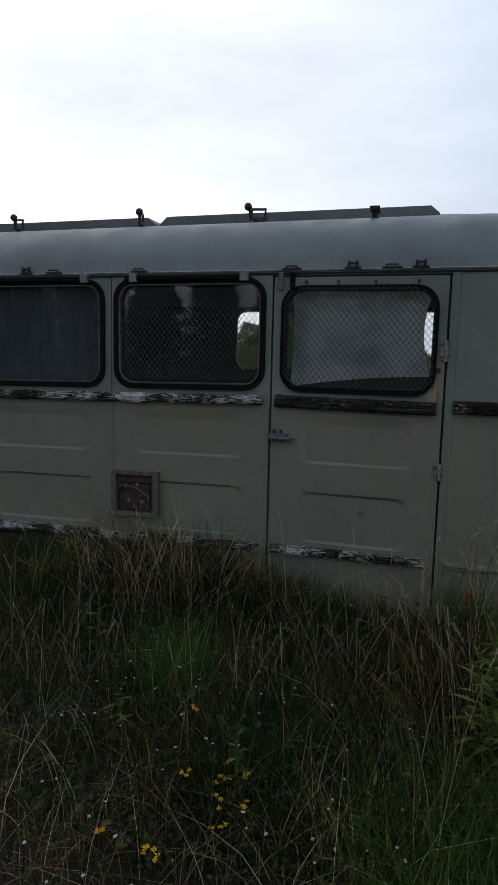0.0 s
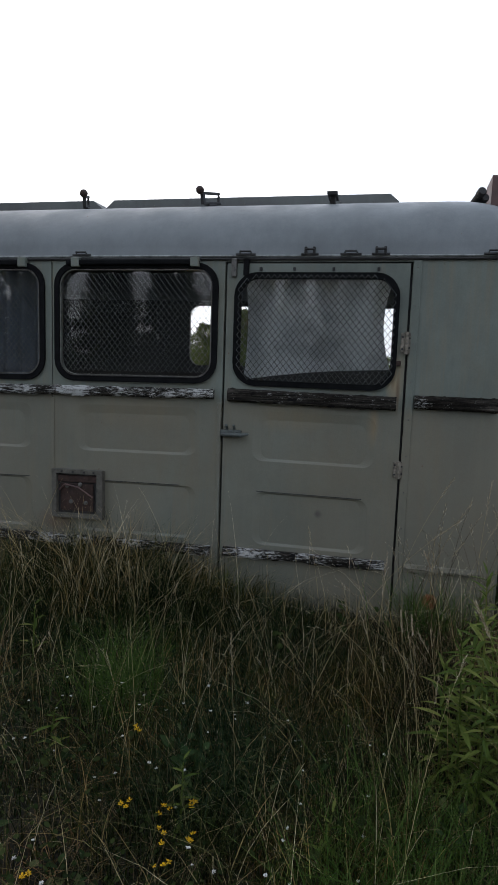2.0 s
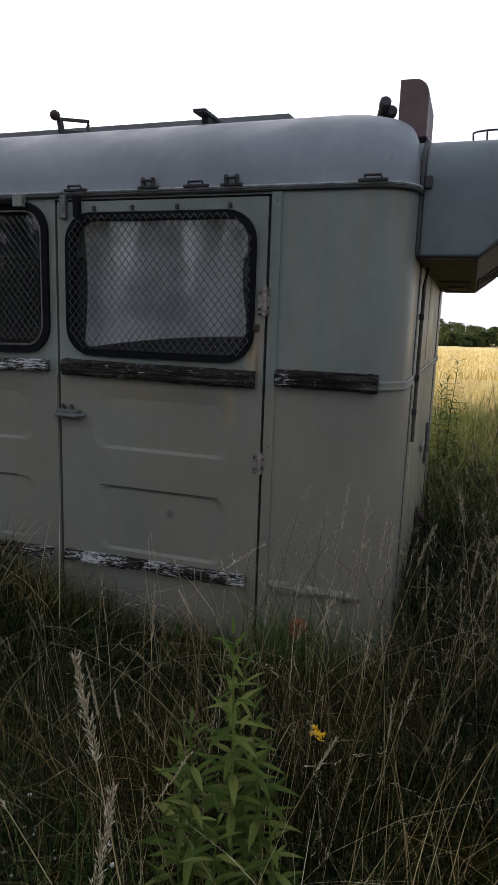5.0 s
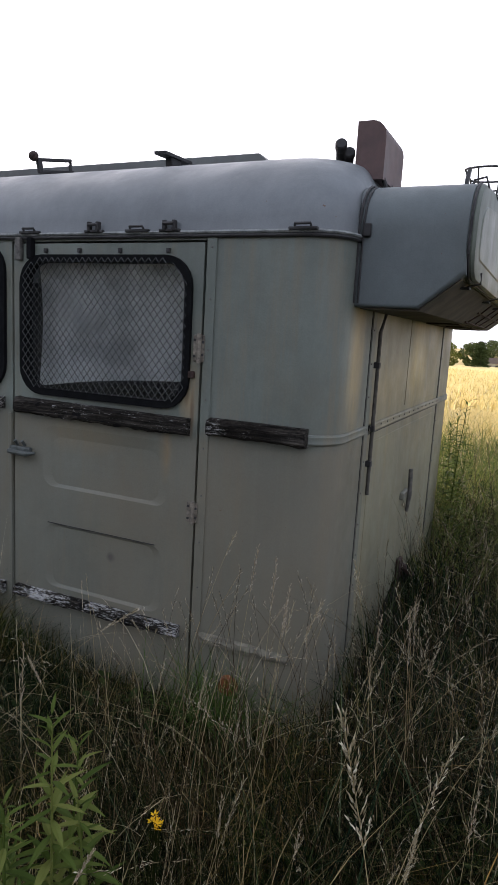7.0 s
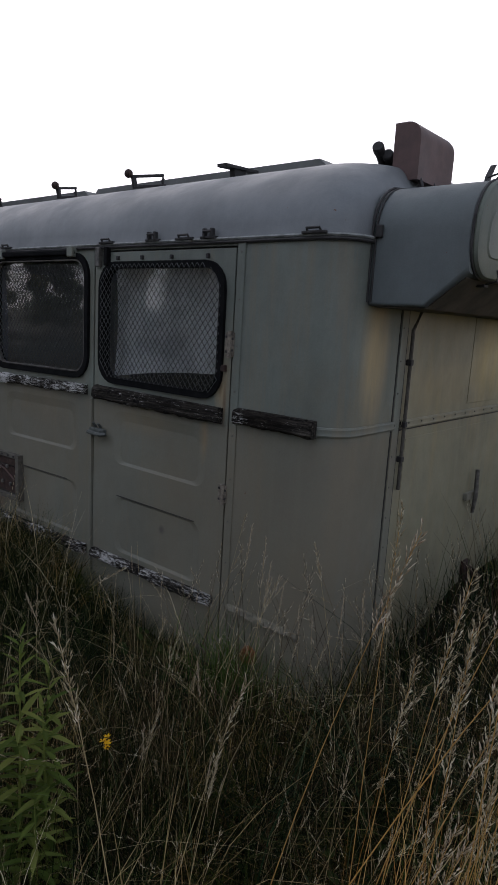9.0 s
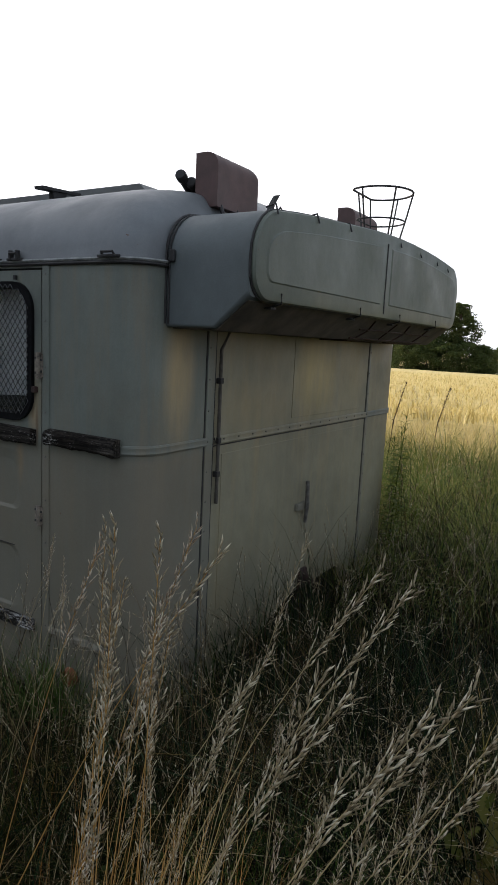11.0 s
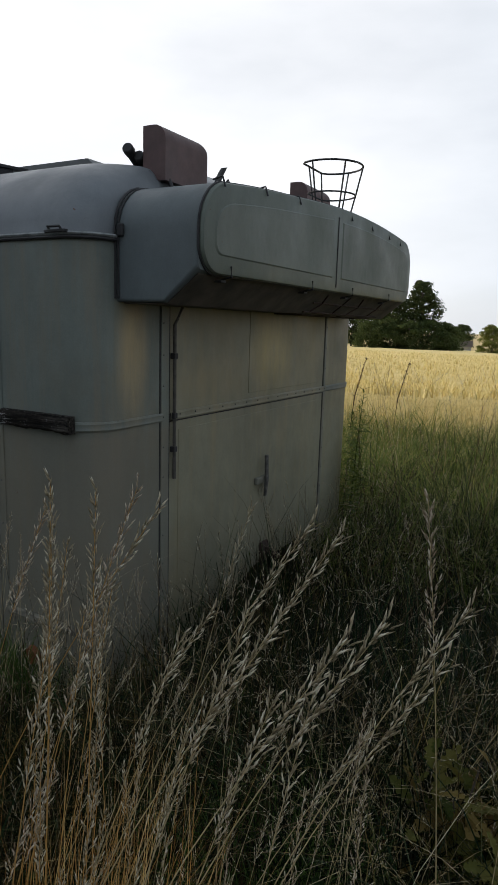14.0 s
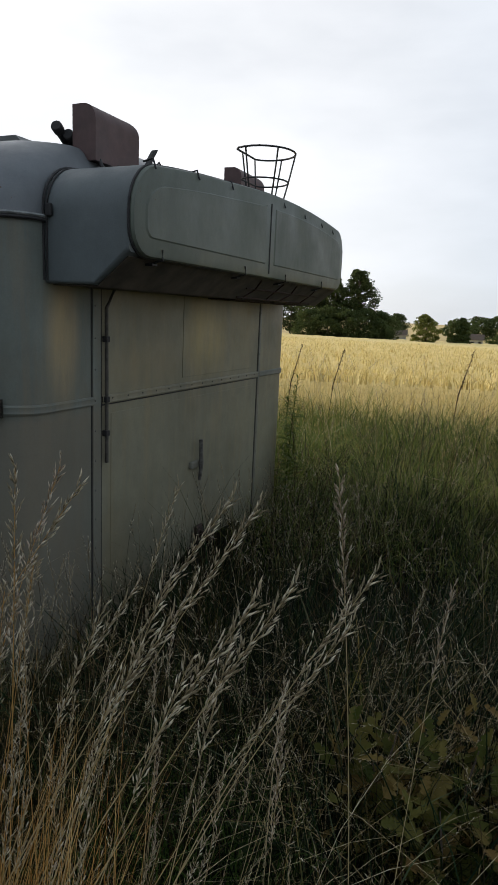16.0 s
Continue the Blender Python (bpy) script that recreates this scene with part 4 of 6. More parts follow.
# front flaps with pressed fields
def flap(y0, y1):
    line = [(y, z) for y, z in cowl_line(0.055, 1.875, 0.04)]
    keep = [(min(max(y, y0), y1), z) for y, z in line]
    out = []
    for p in keep:
        if not out or (abs(p[0] - out[-1][0]) + abs(p[1] - out[-1][1])) > 0.002:
            out.append(p)
    inner = [(YC0 + (y - YC0) * 0.975, 1.99 + (z - 1.99) * 0.94) for YC0 in ((y0 + y1) / 2,) for y, z in out]
    bm = bmesh.new()
    a = [bm.verts.new((CX - 0.002, y, z)) for y, z in out]
    b = [bm.verts.new((CX + 0.0035, y, z)) for y, z in inner]
    ring_faces(bm, a, b)
    bm.faces.new(b)
    part("front_flap", bm, PAINT_COWL, cowl)


flap(CY0 + 0.05, YC - 0.045)
flap(YC + 0.045, CY1 - 0.05)
part("flap_gap", boxed(CX - 0.004, CX + 0.0025, YC - 0.004, YC + 0.004, 1.84, 2.135), DARK, cowl)
for y in (3.45, 3.73, 4.0, 4.55, 4.83, 5.1, 5.3):
    zt = np.interp(y, [3.4, 3.6, 4.4, 5.2, 5.4], [2.10, 2.118, 2.165, 2.145, 2.13])
    part("cowl_hook", tube(bmesh.new(), [(0.90, y, zt + 0.004), (0.935, y, zt + 0.012), (CX + 0.006, y, zt - 0.02)], 0.0032, 6), DARK, cowl)
for y in (3.50, 4.14, 4.6, 5.15):
    bm = tube(bmesh.new(), [(CX + 0.004, y, 1.85), (CX + 0.006, y, 1.818), (0.90, y, 1.805)], 0.0035, 6)
    box(bm, 0.888, 0.916, y - 0.016, y + 0.016, 1.799, 1.807, 0.002)
    part("cowl_catch", bm, DARK, cowl)
part("cowl_latch", boxed(0.612, 0.636, CY0 - 0.014, CY0, 1.935, 1.975, 0.005), DARK, cowl)
# brown lining and rusty frames of the underside
part("underside_lining", poly(bmesh.new(), [(0.615, 1.7285), (0.79, 1.7285), (0.906, 1.820), (0.906, 1.8165), (0.792, 1.725), (0.615, 1.725)], "y", CY0 + 0.02, CY1 - 0.02), UNDER_BROWN, cowl, "brown underside of the cowl")
for y0, y1 in ((4.42, 4.84), (4.90, 5.34)):
    bm = bmesh.new()
    for a in (0.64, 0.76):
        box(bm, a - 0.012, a + 0.012, y0, y1, 1.719, 1.7252, 0.002)
    for yy in (y0, y1):
        box(bm, 0.652, 0.748, yy - 0.012, yy + 0.012, 1.7195, 1.7252, 0.002)
    part("underside_frame", bm, RUST, cowl)

for y, dy in ((4.42, 0.04), (4.70, 0.0), (4.88, 0.05), (5.20, 0.02)):
    part("underside_rib", tube(bmesh.new(), [(0.80, y, 1.729), (0.85, y + dy, 1.769), (0.90, y, 1.809)], 0.0042, 6), RUST, cowl)
for x, z in ((0.805, 1.732), (0.853, 1.772)):
    part("underside_bar", tube(bmesh.new(), [(x, 4.36, z), (x, 5.36, z)], 0.0042, 6), RUST, cowl)

# ---- roof fittings ----
def roof_vent(x, y, w, hh, tall):
    """A bent-sheet vent hood with rounded shoulders, on short feet."""
    bm = bmesh.new()
    d = 0.10
    box(bm, -d / 2, d / 2, 0, w, 0, tall)
    es = [e for e in bm.edges if min(v.co.z for v in e.verts) > tall - 0.01 and (min(v.co.x for v in e.verts) > d / 2 - 0.01 or min(v.co.y for v in e.verts) > w - 0.01)]
    bmesh.ops.bevel(bm, geom=es, offset=0.052, segments=6, profile=0.5, affect="EDGES")
    o = part("roof_vent_hood", bm, VENT_RED, van, "red-brown primed vent hood", smooth=True)
    o.matrix_basis = pose(x, y, hh, 0, 0, 0)
    for yy in (0.03, w / 2, w - 0.03):
        part("foot", tube(bmesh.new(), [(d / 2 - 0.012, yy, 0.02), (d / 2 + 0.006, yy, -0.02), (d / 2 + 0.022, yy + 0.01, -0.07), (d / 2 + 0.04, yy + 0.02, -0.12)], 0.008, 6), DARK, o)
    return o


roof_vent(0.530, 3.634, 0.27, 2.168, 0.190)
roof_vent(0.535, 4.83, 0.30, 2.205, 0.190)
lamp = part("roof_lamp", boxed(0.375, 0.435, 3.72, 3.78, 2.195, 2.232, 0.008), DARK, van, "small dark twin lamp on a bracket at the roof corner", smooth=True)
for x, z, reach in ((0.388, 2.226, 1.0), (0.418, 2.222, 0.74)):
    foot, tip = Vector((x, 3.755, z)), Vector((x + 0.050 * reach, 3.755 - 0.160 * reach, z + 0.056 * reach))
    part("lamp_body", tube(bmesh.new(), [tuple(foot.lerp(tip, f)) for f in (0, 0.35, 0.8)], [0.013, 0.016, 0.017], 12), DARK, lamp, "", smooth=True)
    part("lamp_head", tube(bmesh.new(), [tuple(foot.lerp(tip, f)) for f in (0.78, 0.82, 0.97, 1.0)], [0.017, 0.0205, 0.0205, 0.017], 12), DARK, lamp)
bm = poly(bmesh.new(), [(3.50, 2.085), (3.525, 2.085), (3.545, 2.135), (3.575, 2.172), (3.55, 2.165), (3.52, 2.13)], "x", 0.865, 0.875)
tube(bm, [(0.875, 3.53, 2.09), (0.885, 3.565, 2.13), (0.895, 3.58, 2.10)], 0.0035, 6)
part("cowl_fin", bm, DARK, van, "bent dark metal fin on the cowl")
# wire basket on the cowl
bx, by = 0.81, 4.59
def hoop(r, z, n=24):
    """A hoop with one side flattened towards the van."""
    return [(bx + max(r * math.cos(2 * math.pi * k / n), -0.62 * r), by + r * math.sin(2 * math.pi * k / n), z) for k in range(n)]


basket = part("wire_basket", tube(bmesh.new(), hoop(0.146, 2.392), 0.0044, 6, closed=True), DARK, van, "tapered dark wire basket on the cowl")
part("lower_ring", tube(bmesh.new(), hoop(0.118, 2.265), 0.0038, 6, closed=True), DARK, basket)
for k in range(6):
    a = 2 * math.pi * (k + 0.3) / 6
    cx, sy = max(math.cos(a), -0.62), math.sin(a)
    part("upright", tube(bmesh.new(), [(bx + 0.146 * cx, by + 0.146 * sy, 2.392), (bx + 0.118 * cx, by + 0.118 * sy, 2.265), (bx + 0.085 * cx, by + 0.085 * sy, 2.13)], 0.004, 6), DARK, basket)

# ---- the curtain behind the door window ----
vs, qs = [], []
NX, NZ = 40, 16
for j in range(NZ + 1):
    for i in range(NX + 1):
        u, w = i / NX, j / NZ
        bow = 0.036 * math.sin(math.pi * w)
        x0, x1 = -0.577 + bow * 0.35, 0.077 - bow
        z = 1.858 - (1.858 - (1.392 + 0.066 * u + 0.012 * math.sin(math.pi * u))) * w
        vs.append((x0 + (x1 - x0) * u, 3.266 + 0.006 * math.sin(u * 7 + 2.3 * w) + 0.002 * math.sin(u * 23 + w * 5), z))
for j in range(NZ):
    for i in range(NX):
        a = j * (NX + 1) + i
        qs.append((a, a + 1, a + NX + 2, a + NX + 1))
c = fast_mesh("curtain", vs, qs, np.zeros((0, 3), int), CURTAIN)
c.data.polygons.foreach_set("use_smooth", [True] * len(c.data.polygons))
tagged(c, "pale wrinkled curtain hung inside the door window", "curtain")


# a faded pleated curtain behind the farther side window
vs, qs = [], []
for j in range(7):
    for i in range(121):
        u = i / 120
        vs.append((-2.42 + 0.86 * u, 3.335 + 0.016 * math.sin(u * 62) + 0.006 * math.sin(u * 17 + j), 1.90 - j / 6 * 0.53))
for j in range(6):
    for i in range(120):
        a = j * 121 + i
        qs.append((a, a + 1, a + 122, a + 121))
c = fast_mesh("curtain", vs, qs, np.zeros((0, 3), int), BLUE_CLOTH)
c.data.polygons.foreach_set("use_smooth", [True] * len(c.data.polygons))
tagged(c, "faded blue pleated curtain inside the side window", "curtain")

# ---- ground ----
def ground_z(x, y):
    x, y = np.asarray(x, float), np.asarray(y, float)
    rise = 0.06 * np.clip((x - 0.7) / 1.3, 0, 1) * np.clip((12 - y) / 4, 0, 1)
    fall = -0.021 * np.clip(y - 8, 0, 115)
    near = 0.05 + 0.24 * np.clip((y - 1.7) / 1.3, 0, 1) * np.clip((14 - y) / 5, 0, 1)
    return 0.02 + rise + near + fall + 0.025 * np.sin(x * 1.7 + 0.6 * y) * np.cos(y * 1.3 - 0.4 * x) * np.exp(-np.abs(y) / 40)


def stretch(n, reach):
    t = np.linspace(-1, 1, n)
    return np.sign(t) * (np.abs(t) * 6 + (reach - 6) * np.abs(t) ** 5)


gx, gy = stretch(101, 900), stretch(101, 900) + 3
GX, GY = np.meshgrid(gx, gy)
gv = np.stack([GX, GY, ground_z(GX, GY)], -1).reshape(-1, 3)
ii = np.arange(100 * 100)
base = (ii // 100) * 101 + ii % 100
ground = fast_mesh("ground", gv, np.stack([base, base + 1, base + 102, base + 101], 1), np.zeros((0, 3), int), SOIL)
tagged(ground, "rough meadow soil running into a ripe field", "ground", kind="structure")

# ---- grasses ----
rng = np.random.default_rng(7)


def outside_van(P):
    return ~((P[:, 0] < XE + 0.03) & (P[:, 0] > XW - 0.05) & (P[:, 1] > YS - 0.035) & (P[:, 1] < YF + 0.03))


def scatter(n, x0, x1, y0, y1, clump=0.0):
    if clump:
        c = np.stack([rng.uniform(x0, x1, n // 25 + 1), rng.uniform(y0, y1, n // 25 + 1)], 1)
        P = c[rng.integers(0, len(c), n)] + rng.normal(0, clump, (n, 2))
    else:
        P = np.stack([rng.uniform(x0, x1, n), rng.uniform(y0, y1, n)], 1)
    P = P[outside_van(P)]
    return P


def blades(name, P, h, w, bend, mat, label, seg=3, az=None, spread=0.5, lift=None):
    """A stand of narrow, arching blades in one mesh."""
    n = len(P)
    h, w, bend = (np.broadcast_to(v, n) for v in (h, w, bend))
    az = rng.uniform(0, 2 * math.pi, n) if az is None else az + rng.normal(0, spread, n)
    side = az + math.pi / 2 + rng.normal(0, 0.5, n)
    z0 = ground_z(P[:, 0], P[:, 1]) - 0.01 + (0 if lift is None else lift)
    S = np.linspace(0, 1, seg + 1)
    V = []
    for s in S:
        out = bend * h * s ** 2
        cx, cy = P[:, 0] + np.cos(az) * out, P[:, 1] + np.sin(az) * out
        cz = z0 + h * s * (1 - 0.42 * np.minimum(bend, 1.6) * s)
        half = w * 0.5 * (1 - s ** 1.6)
        for k in ((-1, 1) if s < 1 else (0,)):
            V.append(np.stack([cx + k * half * np.cos(side), cy + k * half * np.sin(side), cz], 1))
    V = np.stack(V, 1)
    m = V.shape[1]
    off = (np.arange(n) * m)[:, None]
    quads = np.concatenate([off + np.array([2 * i, 2 * i + 1, 2 * i + 3, 2 * i + 2]) for i in range(seg - 1)]) if seg > 1 else np.zeros((0, 4), int)
    tris = off + np.array([m - 3, m - 2, m - 1])
    o = fast_mesh(name, V.reshape(-1, 3), quads, tris, mat)
    return tagged(o, label, "grass", kind="stuff")


def heights(P, lo, hi):
    return rng.uniform(lo, hi, len(P)) * (0.8 + 0.35 * np.sin(P[:, 0] * 2.3 + 1) * np.cos(P[:, 1] * 2.9))


# low sward in front of the van, dead litter under it
P = scatter(12000, -3.0, 2.6, 0.75, 3.2)
blades("dead_litter", P, rng.uniform(0.05, 0.16, len(P)), rng.uniform(0.002, 0.005, len(P)), rng.uniform(1.2, 2.2, len(P)), LITTER, "flattened dead grass on the ground", lift=rng.uniform(0, 0.05, len(P)))
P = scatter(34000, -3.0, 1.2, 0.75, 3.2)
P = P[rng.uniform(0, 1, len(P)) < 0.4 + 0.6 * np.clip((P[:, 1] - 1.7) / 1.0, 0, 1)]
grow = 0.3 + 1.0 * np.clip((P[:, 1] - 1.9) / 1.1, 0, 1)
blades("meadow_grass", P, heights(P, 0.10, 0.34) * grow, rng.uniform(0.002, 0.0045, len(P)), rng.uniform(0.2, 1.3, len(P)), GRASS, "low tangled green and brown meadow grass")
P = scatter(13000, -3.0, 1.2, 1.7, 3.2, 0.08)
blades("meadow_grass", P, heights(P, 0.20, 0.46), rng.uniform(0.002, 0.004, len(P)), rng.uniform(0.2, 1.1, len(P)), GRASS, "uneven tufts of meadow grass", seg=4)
P = scatter(8000, -3.0, -0.2, 2.0, 3.2, 0.09)
blades("meadow_grass", P, heights(P, 0.25, 0.50), rng.uniform(0.002, 0.004, len(P)), rng.uniform(0.3, 1.2, len(P)), GRASS_COOL, "blue-green tussock grass beside the van", seg=4)
P = scatter(2600, -2.8, 1.2, 1.2, 3.2, 0.10)
blades("dry_grass", P, heights(P, 0.22, 0.55), rng.uniform(0.0014, 0.0026, len(P)), rng.uniform(0.1, 0.9, len(P)), STRAW_BROWN, "thin dry brown grass stems", seg=4)
P = scatter(2300, -3.0, 1.2, 1.5, 3.2)
blades("dry_grass", P, rng.uniform(0.12, 0.38, len(P)), rng.uniform(0.0012, 0.0024, len(P)), rng.uniform(0.5, 2.0, len(P)), STRAW_BROWN, "fallen arching brown grass stems", seg=5)
P = scatter(460, -3.0, 2.6, 1.5, 3.2)
blades("dry_grass", P, rng.uniform(0.18, 0.45, len(P)), rng.uniform(0.0012, 0.0024, len(P)), rng.uniform(0.4, 1.5, len(P)), STRAW, "bleached arching grass stems", seg=5)
P = rng.normal(0, 0.10, (210, 2)) * (2.4, 0.7) + (-1.12, 2.92)
P = P[outside_van(P)]
blades("dry_grass", P, rng.uniform(0.45, 0.82, len(P)), rng.uniform(0.0016, 0.003, len(P)), rng.uniform(0.3, 1.1, len(P)), STRAW, "fan of bleached grass against the van skirt", seg=5)
P = scatter(110, 0.3, 2.8, 2.2, 3.4)
blades("dry_grass", P, rng.uniform(0.45, 0.9, len(P)), rng.uniform(0.0014, 0.0026, len(P)), rng.uniform(0.2, 1.3, len(P)), STRAW, "thin bleached stems leaning before the van end", seg=5, az=0.4, spread=0.9)
P = scatter(700, -2.8, 0.3, 1.0, 3.15)
blades("dry_grass", P, heights(P, 0.25, 0.62), rng.uniform(0.0015, 0.0026, len(P)), rng.uniform(0.1, 1.0, len(P)), STRAW, "pale straw-coloured grass stems", seg=4)
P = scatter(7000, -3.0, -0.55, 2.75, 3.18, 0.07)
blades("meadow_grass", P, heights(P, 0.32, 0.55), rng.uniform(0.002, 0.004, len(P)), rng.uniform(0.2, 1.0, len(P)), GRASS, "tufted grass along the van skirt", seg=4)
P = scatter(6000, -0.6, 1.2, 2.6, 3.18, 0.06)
blades("meadow_grass", P, heights(P, 0.14, 0.36), rng.uniform(0.002, 0.004, len(P)), rng.uniform(0.2, 1.0, len(P)), GRASS_SHADED, "short tufted grass along the van skirt", seg=4)
for x, y, r, n in ((-0.78, 2.40, 0.075, 520), (-1.7, 2.8, 0.13, 300), (0.30, 3.12, 0.07, 420), (1.5, 2.75, 0.14, 500)):
    P = rng.normal(0, r, (n, 2)) + (x, y)
    P = P[outside_van(P)]
    blades("grass_tuft", P, rng.uniform(0.22, 0.46, len(P)), rng.uniform(0.002, 0.004, len(P)), rng.uniform(0.2, 1.0, len(P)), TUFT, "fresh bright green grass tuft", seg=4)
# brighter growth before the van corner
P = scatter(1700, 0.05, 0.8, 1.45, 2.1, 0.10)
blades("grass_tuft", P, rng.uniform(0.2, 0.5, len(P)), rng.uniform(0.0025, 0.0045, len(P)), rng.uniform(0.2, 0.9, len(P)), TUFT, "fresh green grass round the leafy weeds", seg=4)
P = scatter(100, 0.3, 1.1, 1.5, 2.3, 0.08)
blades("dry_grass", P, rng.uniform(0.4, 0.75, len(P)), rng.uniform(0.002, 0.0035, len(P)), rng.uniform(0.1, 0.6, len(P)), STRAW, "upright bleached stems round the leafy weeds", seg=5)
P = scatter(80, 0.2, 2.6, 2.1, 3.4, 0.10)
blades("dry_grass", P, rng.uniform(0.25, 0.62, len(P)), rng.uniform(0.002, 0.0034, len(P)), rng.uniform(0.4, 1.5, len(P)), STRAW, "bleached stems bowed over before the van end", seg=5)
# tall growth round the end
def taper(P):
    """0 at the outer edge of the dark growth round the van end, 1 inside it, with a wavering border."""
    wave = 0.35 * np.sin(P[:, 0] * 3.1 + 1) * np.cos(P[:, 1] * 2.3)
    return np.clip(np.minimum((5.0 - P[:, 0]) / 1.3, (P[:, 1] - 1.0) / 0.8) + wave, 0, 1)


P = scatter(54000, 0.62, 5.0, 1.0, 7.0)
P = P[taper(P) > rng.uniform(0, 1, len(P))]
# blades coloured near black to carry the shade inside the stand
blades("meadow_grass", P, heights(P, 0.25, 0.62), rng.uniform(0.0025, 0.0055, len(P)), rng.uniform(0.2, 1.2, len(P)), GRASS_SHADED, "tall green meadow grass round the van end, darkened for shade")
P = scatter(1500, 0.65, 5.5, 1.6, 6.0, 0.14)
blades("dry_grass", P, heights(P, 0.45, 0.95), rng.uniform(0.0016, 0.003, len(P)), rng.uniform(0.3, 1.3, len(P)), STRAW_BROWN, "arching brown grass round the van end", seg=4)
P = scatter(5000, 0.65, 6.0, 2.6, 8.5, 0.16)
blades("meadow_grass", P, heights(P, 0.5, 1.0), rng.uniform(0.003, 0.006, len(P)), rng.uniform(0.2, 0.9, len(P)), GRASS_COOL, "tall blue-green grass round the van end", seg=4)
P = scatter(3000, 1.9, 4.8, 3.3, 6.8)
blades("meadow_grass", P, heights(P, 0.3, 0.66), rng.uniform(0.0025, 0.005, len(P)), rng.uniform(0.3, 1.2, len(P)), WIDE, "mid-green grass between the van and the field", seg=4)
P = scatter(260, 1.05, 2.1, 2.55, 3.6, 0.10)
blades("dry_grass", P, rng.uniform(0.34, 0.66, len(P)), rng.uniform(0.0018, 0.0032, len(P)), rng.uniform(0.5, 1.6, len(P)), STRAW, "bleached drooping grass by the end panel", seg=5)
P = scatter(900, 1.3, 5.5, 4.2, 9.5, 0.2)
blades("dry_grass", P, heights(P, 0.5, 0.85), rng.uniform(0.0016, 0.003, len(P)), rng.uniform(0.7, 1.7, len(P)), STRAW, "pale drooping grass along the field margin", seg=5)
P = scatter(150000, -11, 10, -8, 9)
P = P[(P[:, 0] < -2.9) | ((P[:, 0] > 1.5) & (P[:, 1] < 7) & (taper(P) < 0.9 * rng.uniform(0, 1, len(P)))) | (P[:, 0] > 4.8) | (P[:, 1] < 0.9) | ((P[:, 1] > 5.6) & (P[:, 0] < 0.6))]
blades("meadow_grass", P, heights(P, 0.15, 0.45), rng.uniform(0.009, 0.018, len(P)), rng.uniform(0.5, 1.6, len(P)), WIDE, "dark tangled grass of the wider meadow", seg=2)
# margin between meadow and field
P = scatter(30000, -6, 8, 5.7, 9.6)
blades("margin_grass", P, heights(P, 0.5, 0.9), rng.uniform(0.005, 0.011, len(P)), rng.uniform(0.3, 1.7, len(P)), MARGIN, "rank green grass along the field margin", seg=4)
P = scatter(7000, 0.7, 6.5, 4.6, 6.4)
blades("margin_grass", P, heights(P, 0.45, 0.8), rng.uniform(0.003, 0.007, len(P)), rng.uniform(0.4, 1.6, len(P)), MARGIN, "rank green grass in the shade beside the van end", seg=4)
P = scatter(1500, 0.9, 6.5, 5.2, 8.0, 0.35)
blades("dry_grass", P, heights(P, 0.7, 1.05), rng.uniform(0.002, 0.004, len(P)), rng.uniform(0.9, 1.9, len(P)), STRAW, "pale grass bowed over at the edge of the shade", seg=5)
P = scatter(1000, 0.05, 1.6, 2.5, 3.15, 0.06)
blades("dry_grass", P, heights(P, 0.28, 0.6), rng.uniform(0.0014, 0.0026, len(P)), rng.uniform(0.1, 0.7, len(P)), STRAW_BROWN, "dense reddish-brown stems before the van corner", seg=4)
P = scatter(3000, -6, 9, 5.7, 12.0, 0.3)
blades("margin_grass", P, heights(P, 0.6, 1.0), rng.uniform(0.002, 0.004, len(P)), rng.uniform(0.3, 1.0, len(P)), STRAW, "pale bent grass along the field margin", seg=4)


# ---- ripe field ----
def field_points(n, y0, y1):
    y = y0 + (y1 - y0) * rng.uniform(0, 1, n) ** 1.3
    x = rng.uniform(-1, 1, n) * (4 + 0.55 * y) - 0.18 * y
    P = np.stack([x, y], 1)
    return P[(y > 8.9 - 0.25 * x + 0.5 * np.sin(x * 1.1)) & outside_van(P)]


P = field_points(75000, 7, 30)
blades("wheat_field", P, rng.uniform(0.68, 0.88, len(P)), rng.uniform(0.004, 0.008, len(P)), rng.uniform(0.05, 0.45, len(P)), WHEAT, "ripe golden cereal stalks", seg=2)
P = field_points(55000, 7.5, 60)
blades("wheat_field", P, rng.uniform(0.10, 0.20, len(P)), rng.uniform(0.014, 0.03, len(P)), rng.uniform(0.1, 0.8, len(P)), WHEAT, "ripe golden cereal ears", seg=2, lift=0.64)
# canopy of the far field
nx, ny = 160, 120
ys = 8.4 + (112 - 8.4) * np.linspace(0, 1, ny) ** 1.8
V = np.zeros((ny, nx, 3))
for j, y in enumerate(ys):
    xs = np.linspace(-1, 1, nx) * (6 + 0.75 * y) - 0.2 * y
    V[j, :, 0], V[j, :, 1] = xs, y + rng.normal(0, 0.02 * (1 + y / 20), nx)
    V[j, :, 2] = ground_z(xs, np.full(nx, y)) + 0.62 + rng.normal(0, 0.035, nx) - 0.6 * max(0, 1 - (y - 8.4) / 4.5) ** 1.5
ii = np.arange((ny - 1) * (nx - 1))
base = (ii // (nx - 1)) * nx + ii % (nx - 1)
o = fast_mesh("wheat_field", V.reshape(-1, 3), np.stack([base, base + 1, base + nx + 1, base + nx], 1), np.zeros((0, 3), int), CANOPY)
tagged(o, "dense ripe golden field reaching to the trees", "field", kind="stuff")


